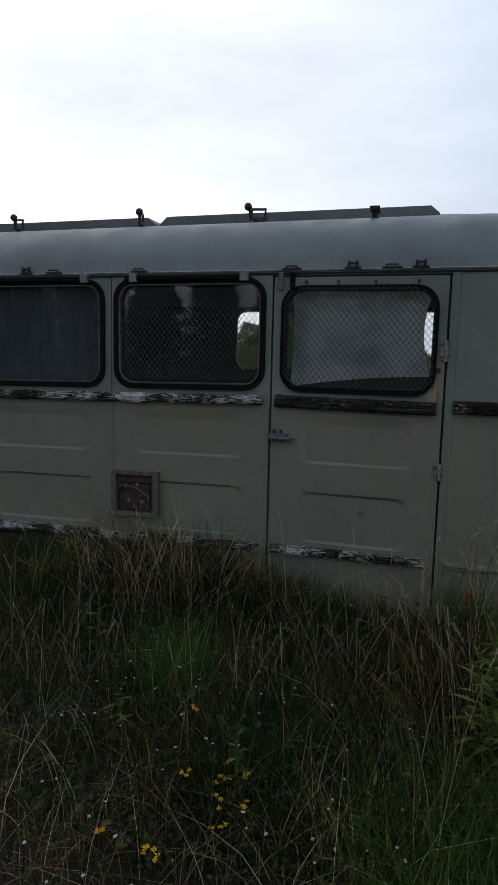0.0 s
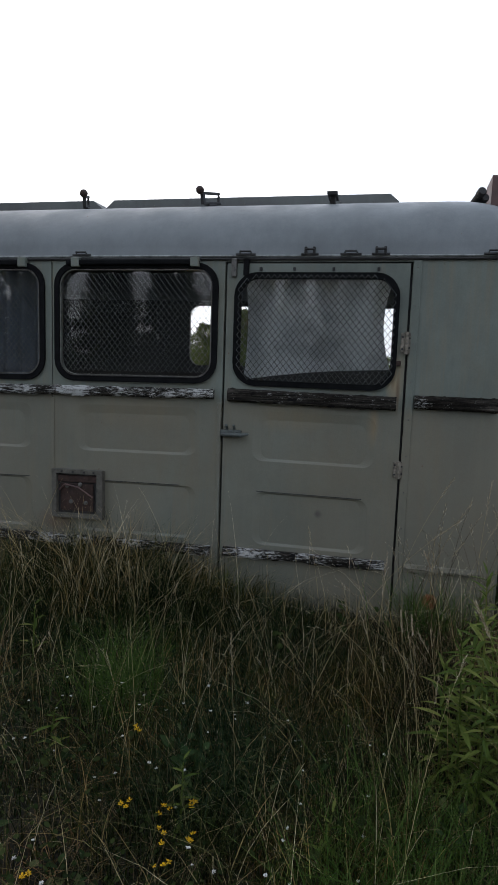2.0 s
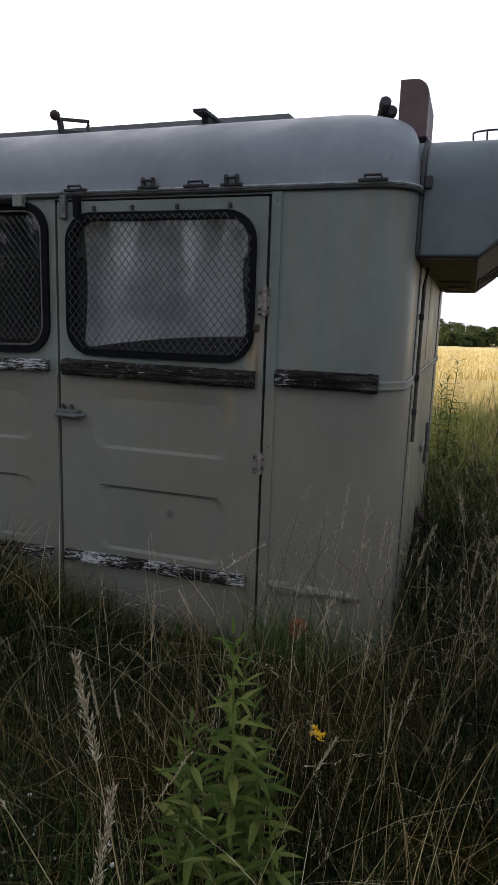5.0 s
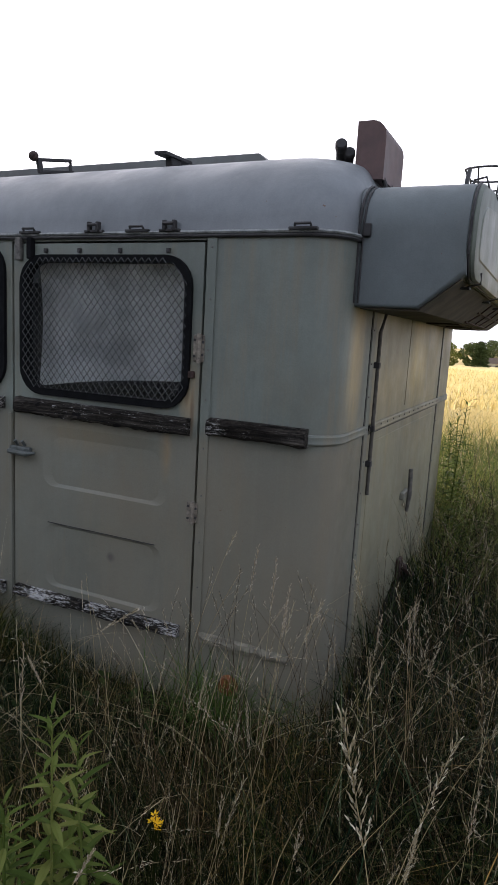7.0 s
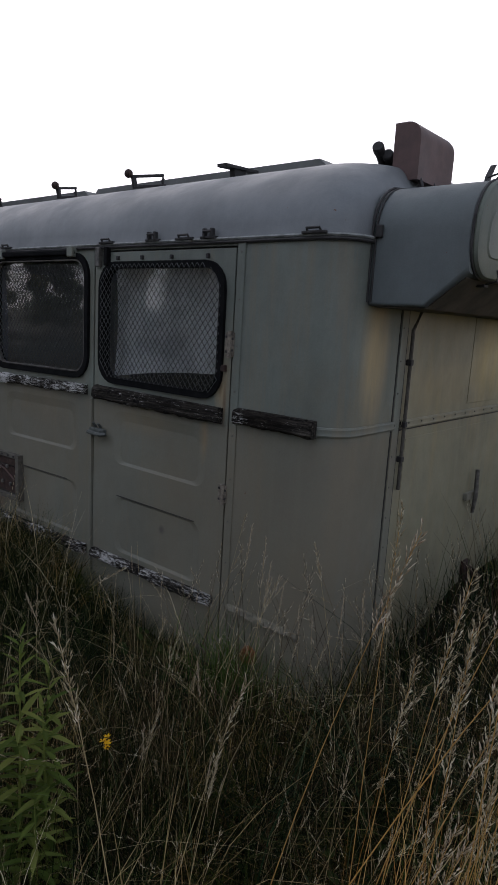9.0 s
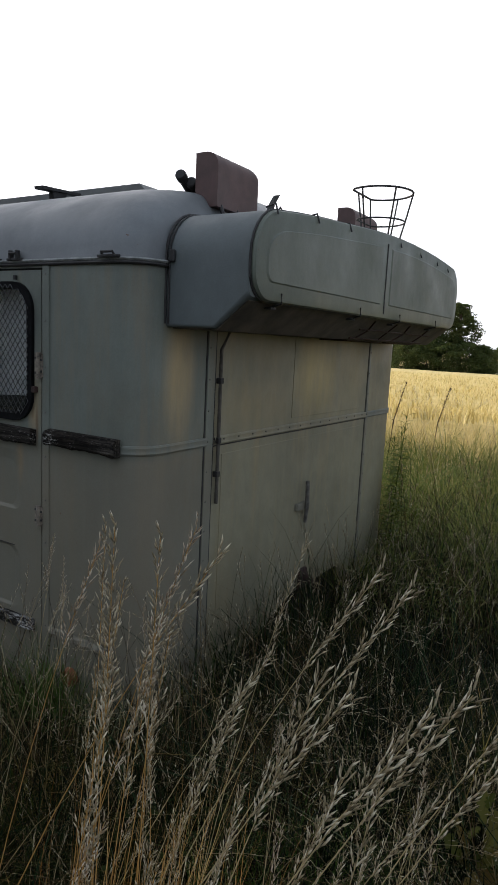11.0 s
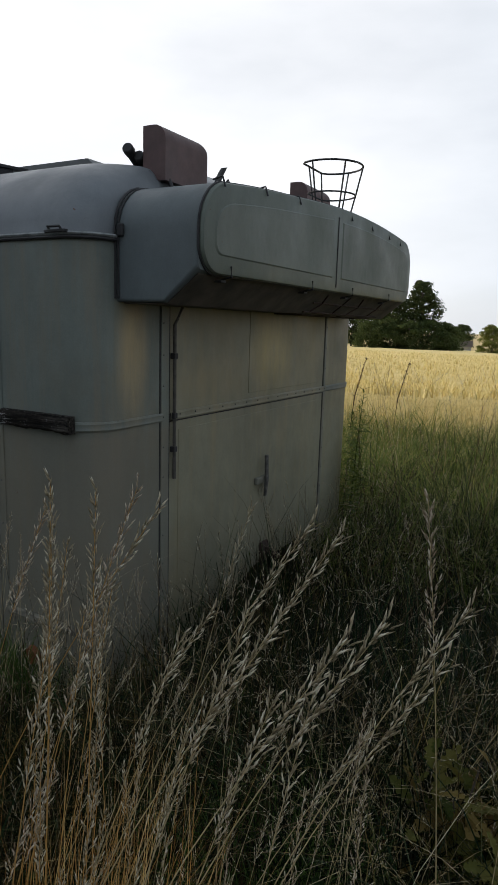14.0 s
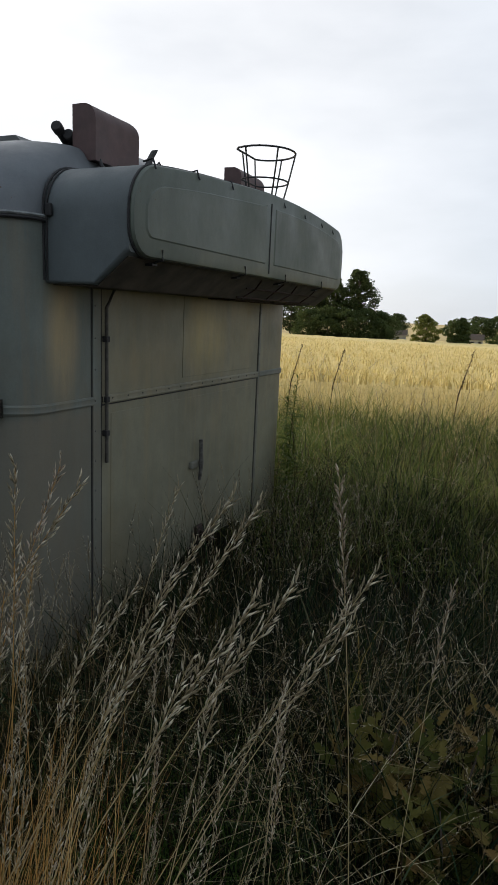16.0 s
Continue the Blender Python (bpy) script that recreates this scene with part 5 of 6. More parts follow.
# ---- grass stalks with seed heads ----
def spikelet(V, F, p, u, side, L, W):
    """A plump pointed husk of six faces."""
    w = np.cross(u, side)
    b = len(V)
    V.append(tuple(p))
    for k in range(3):
        a = 2.094 * k
        V.append(tuple(p + u * L * 0.38 + (side * math.cos(a) + w * math.sin(a)) * W))
    V.append(tuple(p + u * L))
    for k in range(3):
        i, j = b + 1 + k, b + 1 + (k + 1) % 3
        F.extend(((b, i, j), (i, b + 4, j)))


def stalk(h, lean, head, seed, thick=0.0016, n_seed=70, fluff=0.014, plump=1.0):
    """Stem and head of one stalk, rising from the origin and leaning along x; the head carries husks on short side branches."""
    r = np.random.default_rng(seed)
    N = 10
    S = np.linspace(0, 1, N)
    ax = np.stack([lean * h * S ** 1.45, 0.015 * h * np.sin(S * 4 + seed), h * S * (1 - 0.30 * min(lean, 1.2) * S ** 2)], 1)
    sv, sq = [], []
    for i, (p, s) in enumerate(zip(ax, S)):
        t = thick * (1.15 - 0.75 * s)
        sv += [(p[0] + t, p[1], p[2]), (p[0] - t * 0.5, p[1] + t * 0.87, p[2]), (p[0] - t * 0.5, p[1] - t * 0.87, p[2])]
        if i:
            b = (i - 1) * 3
            sq += [(b + k, b + (k + 1) % 3, b + 3 + (k + 1) % 3, b + 3 + k) for k in range(3)]
    hv, ht = [], []
    per = 5
    nb = max(4, n_seed // per)
    for k in range(nb):
        g = (k + r.uniform(0, 0.8)) / nb
        f = 1 - head / h * (1 - g)
        p = np.array([np.interp(f, S, ax[:, j]) for j in range(3)])
        q = np.array([np.interp(min(1, f + 0.03), S, ax[:, j]) - np.interp(f - 0.03, S, ax[:, j]) for j in range(3)])
        d = q / (np.linalg.norm(q) + 1e-9)
        a = math.pi * k + r.normal(0, 0.8)
        o = np.array([math.cos(a), math.sin(a), 0.0])
        bl = fluff * 2.4 * (1.1 - 0.75 * g) * r.uniform(0.35, 1.15) + 0.004
        bd = d + o * r.uniform(0.10, 0.5)
        bd /= np.linalg.norm(bd)
        for m in range(per):
            off = p + bd * bl * (m / (per - 1)) + r.normal(0, 0.0007, 3)
            u = bd + r.normal(0, 0.14, 3) + o * 0.10
            u /= np.linalg.norm(u)
            sd = np.cross(u, r.normal(0, 1, 3))
            sd /= np.linalg.norm(sd) + 1e-9
            spikelet(hv, ht, off, u, sd, r.uniform(0.008, 0.014) * plump, r.uniform(0.0009, 0.0014) * plump)
    return sv, sq, hv, ht


E3, E4 = np.zeros((0, 3), int), np.zeros((0, 4), int)
templates = []
KINDS = ((0.04, 0.20, 110, 0.009), (0.14, 0.17, 95, 0.010), (0.22, 0.18, 95, 0.011), (0.08, 0.22, 115, 0.009), (0.33, 0.17, 90, 0.012), (0.55, 0.15, 80, 0.011), (0.03, 0.27, 130, 0.011), (0.18, 0.22, 100, 0.012), (0.10, 0.12, 260, 0.0025), (0.28, 0.11, 240, 0.0025), (0.03, 0.24, 140, 0.010), (0.10, 0.21, 125, 0.010), (0.20, 0.19, 110, 0.011), (0.33, 0.18, 100, 0.012))
for k, (lean, head, count, fluff) in enumerate(KINDS):
    sv, sq, hv, ht = stalk(1.2, lean, head, 20 + k, 0.0013, count, fluff, 0.62 if fluff < 0.003 else 1.0)
    st = fast_mesh("stem", sv, sq, E3, STRAW if k < 10 else STRAW_GOLD)
    hd = fast_mesh("seed_head", hv, E4, ht, SEED_PINK if k % 3 == 0 else SEED)
    templates.append((1.2, lean, st.data, hd.data))
    bpy.data.objects.remove(st); bpy.data.objects.remove(hd)


def place_stalk(x, y, k, turn, size=1.0, label="dry pale grass stalk with a feathery seed head"):
    h, lean, sm, hm = templates[k]
    e = tagged(new("grass_stalk"), label, "grass", "tall seeding grass stalks")
    e.matrix_basis = pose(x, y, float(ground_z(x, y)) - 0.01, 0, 0, turn) @ Matrix.Scale(size, 4)
    for nm, me in (("stem", sm), ("seed_head", hm)):
        o = new(nm, me)
        o.parent = e


def stalk_to(x, y, z, slant, turn=30, label="dry pale grass stalk with a feathery seed head", kinds=range(8)):
    """A stalk whose tip stands at x, y, z; slant: how far it leans for each metre of height, towards turn."""
    if slant < 0:
        slant, turn = -slant, turn + 180
    k = min(kinds, key=lambda i: abs(templates[i][1] - slant * 0.95) + R.uniform(0, 0.05))
    h, lean = templates[k][0], templates[k][1]
    c, s = math.cos(radians(turn)), math.sin(radians(turn))
    rise = h * (1 - 0.30 * lean)
    for _ in range(3):
        size = (z - float(ground_z(x, y)) + 0.01) / rise if _ == 0 else (z - float(ground_z(bx0, by0)) + 0.01) / rise
        bx0, by0 = x - c * lean * h * size, y - s * lean * h * size
    place_stalk(bx0, by0, k, turn, size, label)


R = random.Random(11)
GOLD = "golden dry grass stalk in a dense bunch"
# golden bunch beside the van corner
for row in ((1.24, 2.43, 1.38, 0.02), (1.52, 2.16, 1.49, 0.02), (1.56, 2.19, 1.48, 0.06), (1.48, 2.37, 1.44, 0.24), (1.57, 2.30, 1.44, 0.34), (1.41, 2.30, 1.36, 0.10), (1.45, 2.22, 1.32, 0.05), (1.50, 2.26, 1.28, 0.15)):
    stalk_to(*row, label=GOLD, kinds=range(10, 14))
for k in range(17):
    d, w = R.uniform(0.62, 1.0), R.uniform(-0.33, -0.15)
    stalk_to(2.04 + d * (-0.5 + 0.866 * w), 1.66 + d * (0.866 + 0.5 * w), R.uniform(0.95, 1.40), R.uniform(-0.04, 0.20), 30 + R.uniform(-30, 30), GOLD, range(10, 14))
P = np.stack([rng.normal(1.47, 0.08, 480), rng.normal(2.20, 0.08, 480)], 1)
blades("dry_grass", P, rng.uniform(0.55, 1.0, len(P)), rng.uniform(0.0018, 0.0036, len(P)), rng.uniform(0.03, 0.30, len(P)), STRAW_GOLD, "golden dry stems in a dense bunch", seg=5, az=0.5, spread=0.9)
# looser stalks that lean over from it
for row in ((1.49, 2.69, 1.34, 0.16), (1.79, 2.37, 1.42, 0.32), (1.74, 2.40, 1.42, 0.34), (1.87, 2.43, 1.47, -0.10), (1.90, 2.21, 1.40, 0.39), (1.80, 2.18, 1.38, 0.34), (1.77, 2.18, 1.38, 0.29), (1.88, 2.16, 1.40, 0.40), (1.66, 2.22, 1.31, 0.24), (1.59, 2.40, 1.26, 0.30), (1.81, 2.16, 1.31, 0.22), (1.83, 2.22, 1.33, 0.15), (1.95, 2.36, 1.37, 0.38), (1.94, 2.30, 1.33, 0.45), (1.85, 2.35, 1.19, 0.43), (2.02, 2.62, 1.27, 0.1), (2.22, 2.33, 1.15, 0.55)):
    stalk_to(*row)
for k in range(24):
    d, w = R.uniform(0.62, 1.15), R.uniform(-0.16, 0.26)
    stalk_to(2.04 + d * (-0.5 + 0.866 * w), 1.66 + d * (0.866 + 0.5 * w), R.uniform(0.84, 1.16), R.uniform(0.02, 0.30), 30 + R.uniform(-50, 50))
for k in range(12):
    d, w = R.uniform(0.58, 1.0), R.uniform(0.0, 0.26)
    stalk_to(2.04 + d * (-0.5 + 0.866 * w), 1.66 + d * (0.866 + 0.5 * w), R.uniform(0.72, 1.04), R.uniform(0.05, 0.35), 30 + R.uniform(-40, 40))
for k in range(16):
    stalk_to(R.uniform(1.9, 2.9), R.uniform(2.7, 3.7), R.uniform(0.85, 1.15), R.uniform(0, 0.5), R.uniform(-60, 90))
# stalks before the van corner and door
SPIKE = "bleached grass stalk with a narrow dense seed spike"
for row in ((0.30, 1.66, 1.03, -0.30), (0.57, 1.50, 1.16, 0.16), (0.49, 1.58, 1.22, -0.12), (0.13, 2.18, 0.65, -0.1), (0.23, 2.37, 0.92, -0.2), (0.17, 2.11, 0.82, -0.15), (1.09, 2.18, 0.98, 0.10), (0.65, 2.05, 0.86, 0.30), (-0.81, 1.94, 0.68, 0.3), (0.20, 2.14, 0.80, -0.1)):
    stalk_to(*row, turn=20, label=SPIKE, kinds=(8, 9))
for row in ((0.65, 2.59, 0.82, -0.1), (1.12, 2.21, 1.12, 0.2), (1.04, 1.92, 1.28, -0.15), (0.35, 2.6, 0.97, 0.5), (0.12, 2.47, 0.88, 0.05), (0.75, 2.77, 1.01, 0.25), (0.80, 2.85, 1.10, -0.15), (0.98, 2.95, 0.72, 0.3), (1.20, 2.7, 0.92, 0.35), (0.62, 2.9, 0.98, 0.1), (0.50, 2.95, 1.05, 0.1), (0.9, 2.8, 0.9, 0.2)):
    stalk_to(*row, turn=20)
for k in range(12):
    stalk_to(R.uniform(0.3, 1.0), R.uniform(2.3, 3.1), R.uniform(0.55, 0.82), R.uniform(0, 0.4), R.uniform(-60, 100))
for k in range(34):
    stalk_to(R.uniform(1.0, 1.85), R.uniform(2.15, 3.12), R.uniform(0.55, 0.86), R.uniform(0, 0.5), R.uniform(-60, 100))
for k in range(16):
    stalk_to(R.uniform(0.35, 1.05), R.uniform(2.85, 3.12), R.uniform(0.78, 1.04), R.uniform(-0.1, 0.4), R.uniform(-30, 60))
for k in range(34):
    stalk_to(R.uniform(-1.7, 0.5), R.uniform(2.0, 3.1), R.uniform(0.48, 0.78), R.uniform(0, 0.5), R.uniform(0, 360), kinds=range(10))


def stalk_stand(name, P, lo, hi, mat_s, mat_h, label, seeds=45, plump=1.25):
    """Many stalks farther off, joined."""
    SV, SQ, HV, HT = [], [], [], []
    kinds = [stalk(1.0, ln, 0.20, 60 + i, 0.0018, seeds, 0.020, plump) for i, ln in enumerate((0.15, 0.3, 0.5, 0.8, 0.25, 1.0))]
    for x, y in P:
        sv, sq, hv, ht = kinds[rng.integers(0, 6)]
        a, s = rng.uniform(0, 2 * math.pi), rng.uniform(lo, hi)
        c, d = math.cos(a) * s, math.sin(a) * s
        z = float(ground_z(x, y))
        for src, V, F, fs in ((sv, SV, SQ, sq), (hv, HV, HT, ht)):
            b = sum(len(q) for q in V)
            q = np.asarray(src)
            V.append(np.stack([x + q[:, 0] * c - q[:, 1] * d, y + q[:, 0] * d + q[:, 1] * c, z + q[:, 2] * s], 1))
            F.append(np.asarray(fs) + b)
    a = fast_mesh(name, np.concatenate(SV), np.concatenate(SQ), E3, mat_s)
    tagged(a, label, "grass", kind="stuff")
    b = fast_mesh(name, np.concatenate(HV), E4, np.concatenate(HT), mat_h)
    tagged(b, label.replace("stems", "heads"), "grass", kind="stuff")


stalk_stand("bent_grass", scatter(620, 0.65, 4.8, 4.2, 7.5), 0.5, 0.9, STRAW_BROWN, SEED_DULL, "drooping brown grass stems behind the van end", 30)
stalk_stand("bent_grass", scatter(380, 0.66, 3.0, 2.9, 4.6), 0.36, 0.66, STRAW_BROWN, SEED, "drooping pale grass stems beside the van end", 30)
stalk_stand("bent_grass", scatter(240, 0.68, 1.7, 3.1, 5.6), 0.42, 0.68, STRAW_BROWN, SEED, "pale drooping grass stems against the van end", 30, 1.2)
stalk_stand("bent_grass", scatter(110, 1.0, 2.3, 2.5, 3.6), 0.40, 0.66, STRAW_BROWN, SEED, "bright seeding grass stems beside the van corner", 35, 1.2)
stalk_stand("bent_grass", scatter(260, -3, 7, 6.0, 11.5), 0.8, 1.15, STRAW, SEED, "pale seeding grass stems along the margin", 30)
stalk_stand("bent_grass", scatter(300, -2.6, 0.6, 2.1, 3.15), 0.28, 0.55, STRAW, SEED, "short seeding grass stems beside the van", 25, 1.0)

stalk_stand("bent_grass", scatter(240, -2.2, 1.2, 1.5, 2.6), 0.16, 0.42, STRAW_BROWN, SEED, "small bleached grass stems in the meadow", 15, 0.9)
stalk_stand("bent_grass", scatter(190, 0.2, 2.0, 2.1, 3.1), 0.28, 0.55, STRAW_BROWN, SEED, "pale seeding grass stems before the van corner", 30, 1.15)
stalk_stand("bent_grass", scatter(130, 0.15, 1.5, 2.6, 3.15), 0.42, 0.75, STRAW_BROWN, SEED, "seeding grass stems before the van corner", 30, 1.15)


# ---- broad-leaved weeds ----
def leaf_mesh(name, length, width, mat, lobes=0):
    bm = bmesh.new()
    n = 8 if not lobes else 17
    L, Rr = [], []
    for i in range(n + 1):
        f = i / n
        w = width * math.sin(math.pi * min(1, f ** 0.8)) ** 0.9 * 0.5
        if lobes:
            w = width * 0.5 * (0.25 + 0.75 * math.sin(math.pi * f) ** 0.7) * (0.35 + 0.65 * abs(math.sin(f * math.pi * lobes))) if 0 < f < 1 else 0.001
        z = -0.25 * length * f * f
        L.append(bm.verts.new((f * length, max(w, 0.0008), z + 0.12 * w)))
        Rr.append(bm.verts.new((f * length, -max(w, 0.0008), z + 0.12 * w)))
    mid = [bm.verts.new((i / n * length, 0, -0.25 * length * (i / n) ** 2 - 0.002)) for i in range(n + 1)]
    for i in range(n):
        bm.faces.new((mid[i], mid[i + 1], L[i + 1], L[i]))
        bm.faces.new((Rr[i], Rr[i + 1], mid[i + 1], mid[i]))
    me = bpy.data.meshes.new(name)
    bm.to_mesh(me); bm.free()
    me.materials.append(mat)
    return me


LEAF = leaf_mesh("leaf", 0.072, 0.014, WEED)
LEAF_S = leaf_mesh("leaf", 0.055, 0.013, WEED)
OAKLEAF = leaf_mesh("leaf", 0.066, 0.038, OAK, 4)
HERB = leaf_mesh("leaf", 0.042, 0.030, HERB_LEAF)


def weed(x, y, h, n, leaf, label, mat=WEED, name="tall_weed", start=0.12, grp="leafy weeds", loose=0):
    e = tagged(new(name), label, "plant", grp)
    e.location = (x, y, float(ground_z(x, y)) - 0.01)
    tilt = R.uniform(-0.05, 0.05)
    part("stem", tube(bmesh.new(), [(tilt * s * s, 0.02 * s, h * s) for s in (0, 0.35, 0.7, 0.97)], [0.0042, 0.0036, 0.0028, 0.0015], 6), mat, e)
    for k in range(n):
        f = start + (1 - start) * (k / (n - 1)) ** 0.85
        o = new("leaf", leaf)
        o.parent = e
        s = (0.75 + 0.5 * math.sin(math.pi * min(f, 0.9))) * R.uniform(0.8, 1.15) * (1 if f < 0.85 else 0.75)
        o.matrix_basis = pose(tilt * f * f + R.uniform(-1, 1) * loose * 0.0018, 0.02 * f + R.uniform(-1, 1) * loose * 0.0012, h * f, R.uniform(-loose, loose), R.uniform(-35 - loose * 0.6, 5) - 30 * (f > 0.9), k * 137.5 + R.uniform(-15, 15)) @ Matrix.Scale(s, 4)
    return e


for x, y, h, n in ((0.42, 2.22, 0.77, 62), (0.36, 2.16, 0.62, 50), (0.48, 2.26, 0.58, 46), (0.31, 2.20, 0.52, 40), (0.41, 2.12, 0.48, 36), (0.53, 2.20, 0.42, 30), (0.39, 2.30, 0.66, 48)):
    weed(x, y, h, n, LEAF, "bright green leafy weed with lance-shaped leaves")
for x, y, h in ((0.01, 1.93, 0.22), (-0.40, 1.96, 0.26), (-0.9, 2.1, 0.22), (0.75, 1.9, 0.35), (-1.2, 2.5, 0.3)):
    weed(x, y, h, 12, LEAF_S, "small pale green weed seedling in the grass")
for x, y, h in ((-0.38, 2.06, 0.24), (-0.30, 2.12, 0.20), (-0.46, 2.12, 0.20), (-0.10, 2.10, 0.20), (0.28, 1.98, 0.22), (0.36, 2.04, 0.18), (-0.95, 1.75, 0.14), (-0.62, 1.72, 0.12)):
    weed(x, y, h, 13, HERB, "low dark herb with broad oval leaves", CLOVER, "broad_herb", 0.3, "broad-leaved herbs", 40)
for x, y, h in ((0.69, 5.43, 1.02), (0.66, 5.51, 0.86), (0.72, 5.37, 0.66), (0.70, 5.55, 0.94)):
    weed(x, y, h, 64, LEAF, "tall dark stalky weed at the far corner of the van", name="stalky_weed")
for x, y, h in ((1.36, 8.13, 1.10), (-0.40, 8.26, 1.06), (-0.1, 8.85, 1.04)):
    e = tagged(new("dock_stalk"), "dark brown seeded dock stalk over the margin grass", "plant", "dock stalks")
    e.location = (x, y, float(ground_z(x, y)))
    part("stem", tube(bmesh.new(), [(0, 0, 0), (0.05, 0, h * 0.6), (0.16, 0, h)], [0.006, 0.005, 0.002], 6), STRAW_BROWN, e)
    bm = bmesh.new()
    for k in range(90):
        f = R.uniform(0.55, 1)
        p = Vector((np.interp(f, [0, 0.6, 1], [0, 0.05, 0.16]) + R.gauss(0, 0.007), R.gauss(0, 0.007), h * f))
        bmesh.ops.create_icosphere(bm, subdivisions=1, radius=R.uniform(0.003, 0.006), matrix=Matrix.Translation(p))
    part("seed_head", bm, STRAW_BROWN, e)
# oak saplings with browning leaves
for k in range(9):
    e = weed(2.02 + R.uniform(-0.18, 0.28), 2.98 + R.uniform(-0.16, 0.22), R.uniform(0.24, 0.40), 36, OAKLEAF, "young oak sapling with browning lobed leaves", BARK, "oak_sapling", 0.2, "oak saplings", 60)
# low herbs with small round leaves, and clover
def herb_carpet(name, P, size, mat, label, lo, hi):
    n = len(P)
    a = rng.uniform(0, 2 * math.pi, n)
    s = rng.uniform(0.6, 1.2, n) * size
    z = ground_z(P[:, 0], P[:, 1]) + rng.uniform(lo, hi, n)
    tilt = rng.normal(0, 0.45, (n, 2))
    V = []
    for k in range(6):
        b = a + k * math.pi / 3
        dx, dy = np.cos(b) * s, np.sin(b) * s * 0.8
        V.append(np.stack([P[:, 0] + dx, P[:, 1] + dy, z + dx * tilt[:, 0] + dy * tilt[:, 1]], 1))
    V = np.stack(V, 1).reshape(-1, 3)
    off = (np.arange(n) * 6)[:, None]
    o = fast_mesh(name, V, np.concatenate([off + np.array([0, 1, 2, 3]), off + np.array([0, 3, 4, 5])]), E3, mat)
    return tagged(o, label, "plant", kind="stuff")


herb_carpet("clover_leaves", scatter(6500, -2.0, 1.0, 0.9, 2.4), 0.008, CLOVER, "low clover and herb leaves", 0.03, 0.16)
herb_carpet("clover_leaves", scatter(700, -2.0, 2.6, 1.2, 3.0, 0.12), 0.014, CLOVER, "larger round herb leaves", 0.06, 0.20)


def bloom(x, y, h, size, mat, petals, label, name):
    e = tagged(new(name), label, "flower", name.replace("_", " ") + "s")
    e.location = (x, y, float(ground_z(x, y)))
    part("stem", tube(bmesh.new(), [(0, 0, 0), (0.01, 0, h * 0.6), (0.015, 0, h)], 0.0012, 5), GRASS, e)
    bm = bmesh.new()
    for k in range(petals):
        a = 2 * math.pi * k / petals + R.uniform(-0.2, 0.2)
        up = R.uniform(0.1, 0.8)
        c, s = math.cos(a), math.sin(a)
        p = [(0.1, 0), (0.6, 0.28), (1.0, 0.1), (1.0, -0.1), (0.6, -0.28)]
        bm.faces.new([bm.verts.new((0.015 + size * (u * c - v * s), size * (u * s + v * c), h + size * u * up)) for u, v in p])
    part("petals", bm, mat, e)


for x, y, h in ((-0.40, 1.78, 0.13), (-0.42, 1.84, 0.14), (-0.44, 1.92, 0.14), (-0.38, 1.95, 0.15), (-0.50, 1.60, 0.15), (-0.56, 1.62, 0.14), (-0.55, 1.88, 0.16), (-0.35, 1.86, 0.13), (-0.62, 2.15, 0.17), (0.542, 2.38, 0.46), (-0.72, 1.66, 0.12)):
    for k in range(3 if h < 0.3 else 6):
        bloom(x + R.gauss(0, 0.010), y + R.gauss(0, 0.010), h + R.uniform(-0.008, 0.010), 0.009, PETAL_Y, 6, "small yellow meadow flower in the grass", "yellow_flower")
for k in range(80):
    x, y = R.uniform(-1.1, 0.15), R.uniform(1.35, 2.4)
    bloom(x, y, R.uniform(0.09, 0.2), R.uniform(0.004, 0.007), PETAL_W, 9, "small white clover flower in the grass", "clover_flower")


